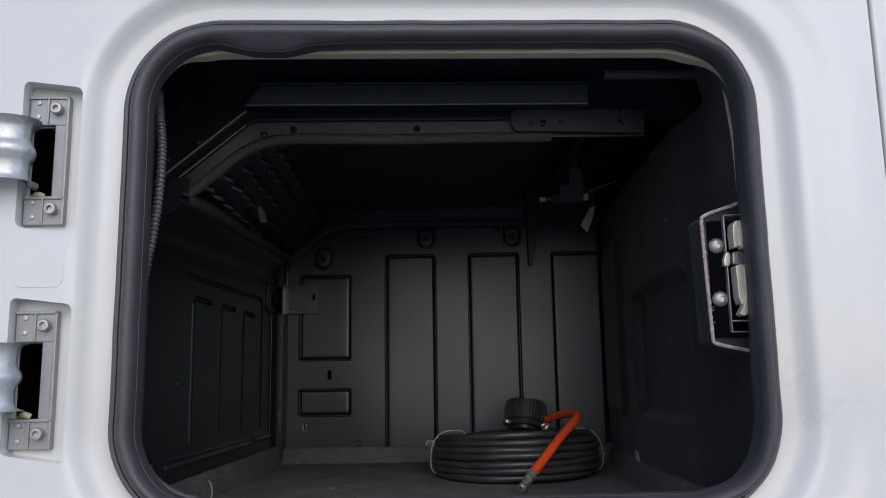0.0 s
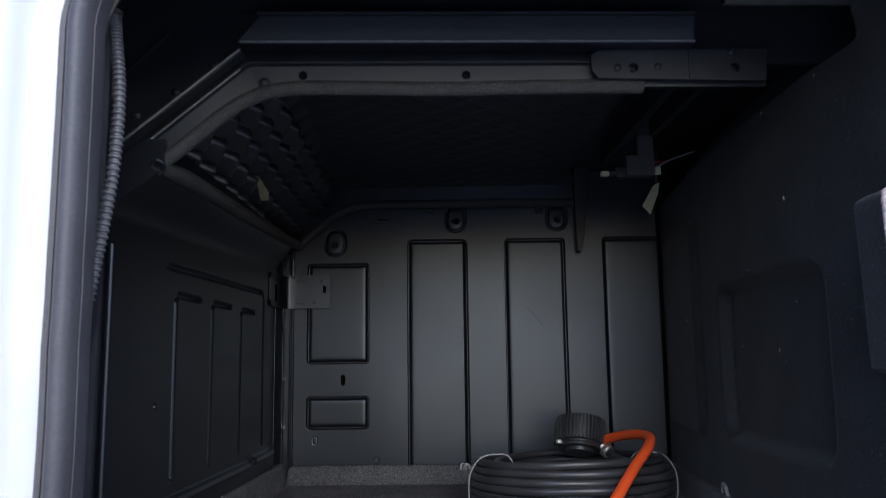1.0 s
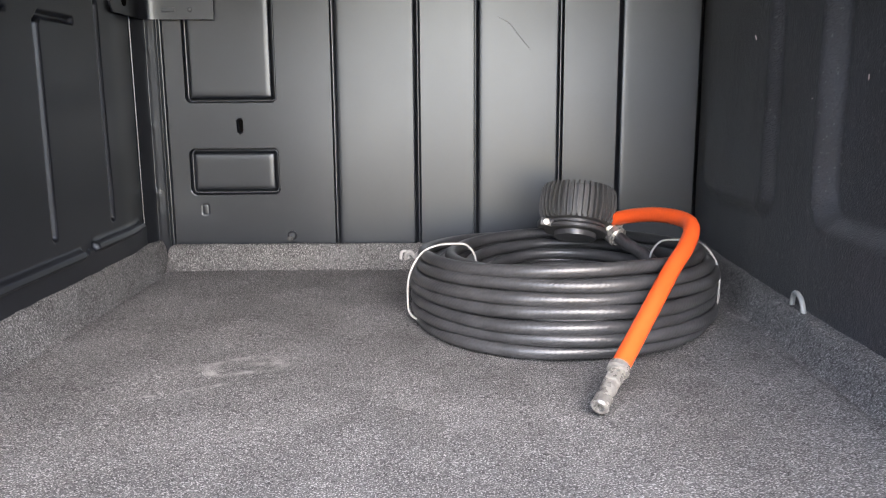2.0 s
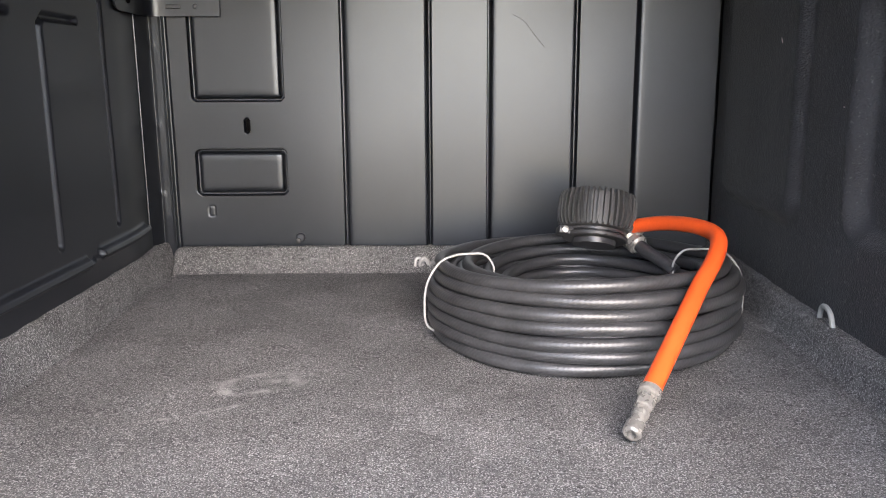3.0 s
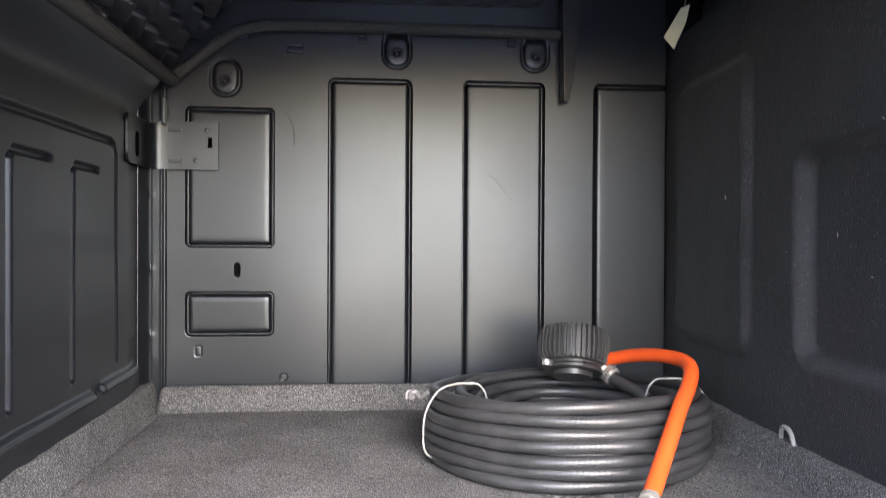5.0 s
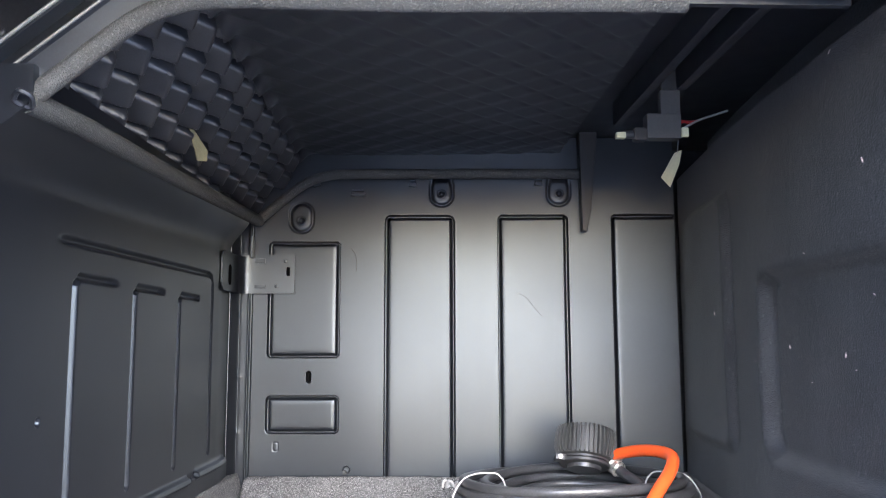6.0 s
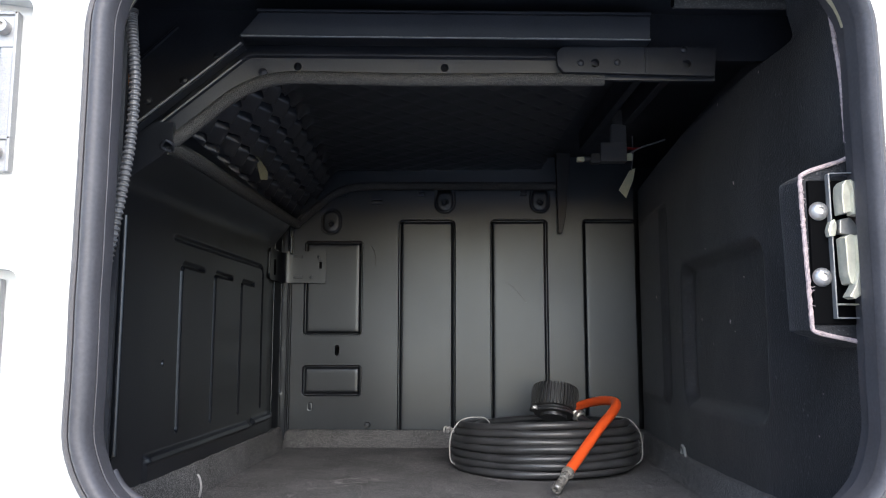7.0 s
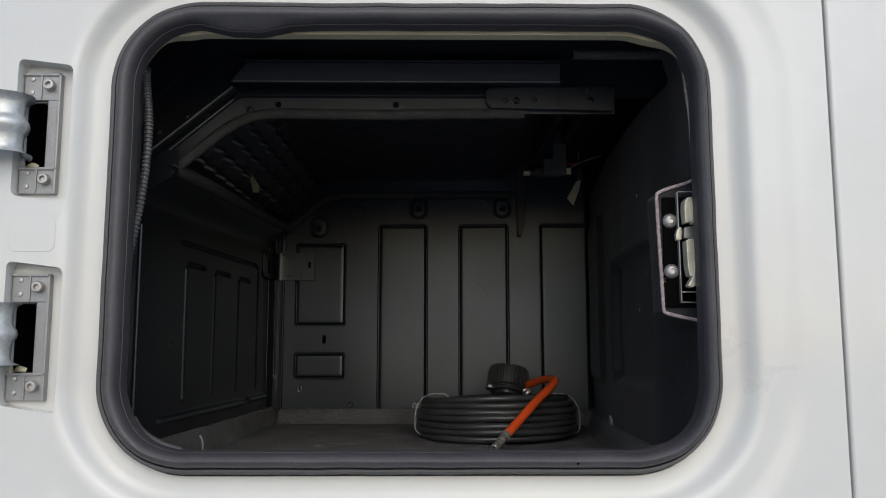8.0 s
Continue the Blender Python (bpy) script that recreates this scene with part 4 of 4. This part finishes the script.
            faces.append((a + k + j + 1, a + k + j, b + k + j, b + k + j + 1))
        faces.append((a, b, b + k, a + k))
        faces.append((a + k - 1, a + 2 * k - 1, b + 2 * k - 1, b + k - 1))
    e = (len(way) - 1) * 2 * k
    for s in (0, e):
        for j in range(k - 1):
            faces.append((s + j, s + k + j, s + k + j + 1, s + j + 1))
    child(mesh_ob("arm", verts, faces, ZINC, angle=60), h, "galvanised ribbed gooseneck arm")
    return h


for r in RECESS:
    build_hinge(*r)

# ---- latch ----
latch = thing("door_latch", (0.235, 0.96, 0.19))
tagged(latch, "zinc rotary door latch in a black housing", "latch")
plate_ = part("housing_plate", box(right_x(0.957, 0.25) + 0.0035, 0.268, 0.9535, 0.963, 0.194, 0.312, 0.0015), SHADEBLACK, latch)
frame_pts = [(0.2302, 0.1985), (0.2292, 0.3155), (0.2306, 0.3170), (0.2520, 0.3175), (0.2520, 0.3164), (0.2306, 0.3158), (0.2313, 0.1998), (0.2520, 0.1995), (0.2520, 0.1985)]
part("steel_frame", prism(frame_pts, 0.9475, 0.9536, 0.0003), CAST, latch, "thin bright steel frame")
part("frame_rung", box(0.2318, 0.2520, 0.9475, 0.9536, 0.2092, 0.2106, 0.0004), CREAM, latch)
part("upper_claw", prism([(0.2338, 0.2812), (0.2330, 0.2960), (0.2338, 0.3045), (0.2370, 0.3085), (0.2420, 0.3090), (0.2448, 0.3050), (0.2452, 0.2930), (0.2440, 0.2835)], 0.9350, 0.950, 0.0009), CREAM, latch)
part("upper_claw_cheek", prism([(0.2395, 0.2800), (0.2397, 0.2975), (0.2375, 0.3070), (0.2435, 0.3060), (0.2510, 0.2960), (0.2535, 0.2830), (0.2525, 0.2790)], 0.9300, 0.942, 0.0008), CREAM, latch)
part("pawl", prism([(0.2268, 0.2640), (0.2262, 0.2700), (0.2285, 0.2765), (0.2325, 0.2790), (0.2340, 0.2740), (0.2325, 0.2650)], 0.946, 0.953, 0.0012), CREAM, latch)
part("pawl_arm", prism([(0.2345, 0.2665), (0.2352, 0.2780), (0.2440, 0.2800), (0.2520, 0.2690), (0.2520, 0.2645), (0.2420, 0.2655)], 0.944, 0.951, 0.001), STEEL, latch, "dark steel catch arm")
part("lower_claw", prism([(0.2336, 0.2625), (0.2380, 0.2648), (0.2440, 0.2635), (0.2462, 0.2540), (0.2460, 0.2400), (0.2440, 0.2300), (0.2400, 0.2248), (0.2362, 0.2255), (0.2345, 0.2330)], 0.9350, 0.950, 0.0009), CREAM, latch)
part("lower_claw_cheek", prism([(0.2413, 0.2640), (0.2495, 0.2640), (0.2535, 0.2540), (0.2533, 0.2330), (0.2475, 0.2200), (0.2365, 0.2130), (0.2320, 0.2150), (0.2375, 0.2240), (0.2407, 0.2350)], 0.9300, 0.942, 0.0008), CREAM, latch)
for sz in (0.286, 0.232):
    m = pose(0.2225, 0.9535, sz, 90)
    part("screw", lathe([(0.0078, 0), (0.0076, 0.0018), (0.0056, 0.0044), (0.0030, 0.0052), (0.0026, 0.0035), (0, 0.0034)], 20, m), STEEL, plate_, "bright domed screw")

# ---- sensor, plug and paper tag under the roof ----
sen = thing("junction_box", (0.18, 1.48, 0.449))
tagged(sen, "dark grey plastic junction box with wires under the roof", "junction box")
part("case", box(0.160, 0.200, 1.468, 1.486, 0.449, 0.478, 0.002), BOXGREY, sen)
part("mounting_tab", join(box(0.1765, 0.1995, 1.469, 1.480, 0.474, 0.506, 0.0015), box(0.180, 0.1995, 1.473, 1.479, 0.504, 0.529, 0.001)), BOXGREY, sen)
connector = part("connector", join(box(0.146, 0.161, 1.470, 1.484, 0.447, 0.462, 0.002), lathe([(0.005, 0), (0.005, 0.012)], 12, pose(0.146, 1.477, 0.455, 0, -90, 0))), PLASTIC, sen)
part("plug", box(0.126, 0.137, 1.472, 1.481, 0.450, 0.457, 0.001), TAG, connector, "pale plug")
part("clip", box(0.199, 0.207, 1.466, 1.470, 0.450, 0.461, 0.001), TAG, sen, "pale clip")
for mt, dz in ((RED, 0.0), (RED, 0.006)):
    part("wire", tube(smooth_path([(0.198, 1.48, 0.466 + dz), (0.206, 1.481, 0.471 + dz * 0.3), (0.214, 1.482, 0.470 + dz * 0.4), (0.224, 1.485, 0.474)], 6), 0.0010, 6), mt, sen)
part("wire", tube(smooth_path([(0.198, 1.478, 0.458), (0.210, 1.480, 0.466), (0.228, 1.487, 0.476), (0.266, 1.50, 0.491)], 6), 0.0015, 6), GREY, sen, "grey cable")
tag = part("paper_tag", prism([(-0.016, -0.010), (-0.004, -0.024), (0.008, 0.006), (0.012, 0.026), (0.002, 0.022)], 0, 0.0009), TAG)
tag.matrix_basis = pose(0.243, 1.635, 0.450, 8, 0, -12)
tagged(tag, "small yellowed tag hanging under the roof", "tag")
tag_cord = part("cord", tube([(0.006, 0.0004, 0.022), (0.009, 0.003, 0.05), (0.008, 0.004, 0.082)], 0.0008, 5), GREY)
tag_cord.parent = tag

# ---- rod across the top right corner ----
rod = thing("roof_tube", (0.2, 1.04, 0.5))
tagged(rod, "dark steel tube across the top corner", "tube")
part("tube", tube([(0.139, 1.045, 0.505), (0.30, 1.045, 0.505)], 0.006, 14), EDGE, rod)
# the tube is solid: a black disc paints the shade of its bore
part("bore_shade", lathe([(0.0048, 0), (0.0048, 0.001)], 14, pose(0.1389, 1.045, 0.505, 0, -90, 0)), SHADEBLACK, rod)

# ---- coiled hose ----
CX, CY, CR, HR = 0.079, 1.530, 0.135, 0.0054
SHAPE = [(0.0, 0.129), (0.2, 0.1325), (0.45, 0.1335), (0.7, 0.131), (0.87, 0.126), (1.0, 0.117)]    # outline of the heap: height and radius


def heap(f):
    for (a, ra), (b, rb) in zip(SHAPE, SHAPE[1:]):
        if f <= b:
            return ra + (rb - ra) * (f - a) / (b - a)
    return SHAPE[-1][1]


def coil_path():
    pts, joints = [], []
    per = 72
    layers = [(0, 7, 1), (1, 6, -1), (2, 6, 1), (3, 5, -1), (4, 5, 1), (5, 4, -1)]
    for lay, turns, way in layers:
        for k in range(turns * per):
            t = k / per
            row = t if way > 0 else turns - t
            a = 2 * math.pi * t + 2.2
            f = row / 7
            r = heap(f) - lay * 0.0108 + 0.0048 * noise.noise((math.cos(a) * 1.3, math.sin(a) * 1.3, row * 0.9 + lay * 9))
            z = HR + row * 0.0102 + 0.0032 * noise.noise((math.cos(a) * 1.2, math.sin(a) * 1.2, 40 + row * 0.7 + lay * 5))
            z *= 1 - 0.19 * (math.sin(a) * 0.5 + 0.5)
            pts.append(Vector((CX + r * math.cos(a), CY + 1.05 * r * math.sin(a), max(z, HR))))
        joints.append(len(pts))
    for _ in range(60):     # ease the change from one layer to the next
        for j in joints[:-1]:
            for i in range(j - 26, j + 26):
                pts[i] = (pts[i - 1] + pts[i] * 2 + pts[i + 1]) / 4
    return pts


coil = thing("coiled_hose", (CX, CY, 0))
tagged(coil, "black reinforced air hose coiled and tied on the carpet", "hose")
part("hose", tube(coil_path(), HR, 16), HOSE, coil)


def tie_loop(a, tail):
    """A nylon tie round the bundle at the angle a."""
    c, s = math.cos(a), math.sin(a)
    pts = []
    for r, z in ((0.1440, 0.010), (0.1475, 0.030), (0.1455, 0.048), (0.1390, 0.061), (0.1310, 0.0690), (0.1190, 0.0730), (0.1060, 0.0735), (0.0930, 0.0715), (0.0850, 0.058), (0.0900, 0.035), (0.1030, 0.008), (0.12, 0.0015)):
        pts.append((CX + (r - 0.004) * c, CY + (r - 0.004) * s, z))
    t = part("cable_tie", tube(smooth_path(pts, 6, True), 0.0010, 8, True), TIE, coil, "white nylon tie")
    if tail:
        x, y, z = -0.0575, 1.603, 0.047
        part("tie_knot", join(tube(smooth_path([(x + 0.024, y - 0.016, z + 0.004), (x + 0.010, y - 0.008, z + 0.002), (x + 0.004, y, z - 0.003), (x - 0.001, y - 0.003, z + 0.003), (x - 0.005, y - 0.002, z + 0.001), (x - 0.006, y + 0.002, z - 0.004), (x - 0.002, y + 0.002, z - 0.002)], 5), 0.0023, 7),
                              tube(smooth_path([(x - 0.002, y + 0.002, z), (x - 0.006, y - 0.003, z + 0.004), (x - 0.010, y - 0.004, z + 0.003), (x - 0.011, y - 0.005, z - 0.004)], 5), 0.0016, 6)), TIE, t)
    return t


tie_loop(radians(190), True)
tie_loop(radians(-8), False)

# ---- ribbed cap ----
cap = thing("ribbed_cap", (0.099, 1.56, 0.068))
tagged(cap, "black ribbed plastic screw cap lying on the coiled hose", "cap")
mc = pose(0.099, 1.566, 0.0615, -21, 9, 0)
core = [(0.0300, 0.0195), (0.0318, 0.0210), (0.0322, 0.026), (0.0322, 0.050), (0.0310, 0.0525), (0.0285, 0.0530), (0.0275, 0.0505), (0.0, 0.0500)]
part("ring", lathe(core, 60, mc), CAPBLACK, cap)
FINS = 38
for i in range(FINS):
    fin = prism([(0.0315, 0.0205), (0.0345, 0.0220), (0.0366, 0.028), (0.0374, 0.036), (0.0366, 0.049), (0.0350, 0.0545), (0.0310, 0.0555)], -0.00105, 0.00105, 0.0003)
    part("rib", fin, CAPBLACK, cap).data.transform(mc @ pose(0, 0, 0, 0, 0, 360 * i / FINS))
# the underside: stepped rings round a short neck that stands on a flange
mu = mc @ pose(0, 0, 0.008)
part("neck", lathe([(0.0200, -0.002), (0.0205, 0.004), (0.0215, 0.0075), (0.0240, 0.0090), (0.0240, 0.0078), (0.0256, 0.0078), (0.0256, 0.0098), (0.0272, 0.0098), (0.0272, 0.0086), (0.0288, 0.0086), (0.0288, 0.0110),
                    (0.0302, 0.0116)], 40, mu), PLASTIC, cap)
part("flange", lathe([(0.0190, 0.003), (0.0295, 0.003), (0.0305, 0.0040), (0.0305, 0.0065), (0.0295, 0.0075), (0.0200, 0.0078)], 40, mu), PLASTIC, cap)
part("foot_lug", box(-0.038, -0.024, -0.014, 0.002, 0.003, 0.011, 0.002, 2, mu), PLASTIC, cap)
part("lug_screw", lathe([(0.0032, 0), (0.0030, 0.0015), (0.0, 0.0022)], 12, mu @ pose(-0.0320, -0.0138, 0.0070, 90, 0, 0)), STEEL, cap, "small bright screw")

# ---- orange inflator hose ----
inf = thing("inflator_hose", (0.13, 1.45, 0.02))
tagged(inf, "bright orange rubber inflator hose with a metal nozzle", "hose")
op = smooth_path([(0.131, 1.578, 0.082), (0.150, 1.541, 0.0925), (0.163, 1.501, 0.0985), (0.1705, 1.466, 0.0990), (0.1675, 1.441, 0.0955), (0.1555, 1.418, 0.086),
                  (0.136, 1.393, 0.0725), (0.113, 1.362, 0.054), (0.094, 1.337, 0.038), (0.0765, 1.3135, 0.0240)], 8)
part("orange_hose", tube(op, 0.0067, 14), ORANGE, inf)
d = (Vector((0.0567, 1.2845, 0.0085)) - op[-1]).normalized()
nz = Matrix.Translation(op[-1]) @ d.to_track_quat("Z", "Y").to_matrix().to_4x4() @ Matrix.Diagonal((1, 1, 0.60, 1))
part("crimp_collar", lathe([(0.0071, -0.004), (0.0078, -0.003), (0.0078, 0.004), (0.0060, 0.005), (0.0060, 0.008)], 18, nz), NOZZLE, inf, "crimped metal collar")
nozzle = part("nozzle", join(lathe([(0.0052, 0.006), (0.0052, 0.012), (0.0064, 0.013), (0.0064, 0.024), (0.0050, 0.0255), (0.0046, 0.030), (0.0046, 0.046)], 6, nz),
                             lathe([(0.0046, 0.030), (0.0056, 0.032), (0.0056, 0.036), (0.0046, 0.038), (0.0046, 0.047), (0.0060, 0.048), (0.0062, 0.062), (0.0050, 0.064), (0.0034, 0.064), (0.0030, 0.054), (0, 0.054)], 18, nz)), NOZZLE, inf, "bright chuck nozzle")
part("lever", box(-0.0025, 0.0025, -0.0115, -0.007, 0.042, 0.063, 0.001, 2, nz), BRIGHT, nozzle)
mclamp = look((0.1365, 1.570, 0.0725), (0.1480, 1.546, 0.0600))
part("hose_clamp", join(lathe([(0.0078, -0.012), (0.0098, -0.010), (0.0098, -0.004), (0.0082, -0.002), (0.0102, 0.000), (0.0102, 0.007), (0.0080, 0.009)], 16, mclamp),
                        box(-0.006, 0.003, 0.008, 0.016, -0.006, 0.004, 0.0015, 2, mclamp)), NOZZLE, inf, "bright hose clamp")
part("hose_tail", tube(smooth_path([(0.1355, 1.572, 0.0735), (0.146, 1.550, 0.064), (0.155, 1.533, 0.059), (0.162, 1.520, 0.052)], 6), 0.0060, 10), HOSE, inf, "black hose end")

# ---- small litter ----
shred = part("plastic_shred", tube(smooth_path([(-0.360, 1.279, 0.003), (-0.357, 1.275, 0.014), (-0.359, 1.275, 0.024), (-0.362, 1.276, 0.028)], 5), 0.0014, 6), TIE)
tagged(shred, "white plastic shred caught in the carpet edge", "litter")
clip_r = part("carpet_clip", tube(smooth_path([(0.261, 1.452, 0.024), (0.2595, 1.448, 0.037), (0.258, 1.440, 0.041), (0.2575, 1.430, 0.037), (0.258, 1.424, 0.022)], 5), 0.0022, 8), GREY)
tagged(clip_r, "small grey wire clip at the carpet edge", "clip")

for i in range(14):
    ly, lz = random.uniform(1.02, 1.62), random.uniform(0.06, 0.47)
    lx = right_x(ly, lz) - 0.0006
    lm = pose(lx, ly, lz, random.uniform(0, 180), 0, 0) @ Matrix.Diagonal((0.5, 0.5, random.uniform(0.8, 2.5), 1))
    fluff = part("lint_speck", lathe([(0.0004, -0.0012), (0.0011, -0.0005), (0.0012, 0.0004), (0.0004, 0.0012)], 6, lm), RAW)
    tagged(fluff, "pale lint speck caught on the felt liner", "lint", "lint on the liner")
thread = part("dark_thread", tube(smooth_path([(-0.200, 1.7922, 0.362), (-0.194, 1.7918, 0.352), (-0.191, 1.7918, 0.338), (-0.192, 1.7922, 0.326)], 6), 0.0004, 5), PLASTIC)
tagged(thread, "thin dark thread stuck to the back panel", "thread")
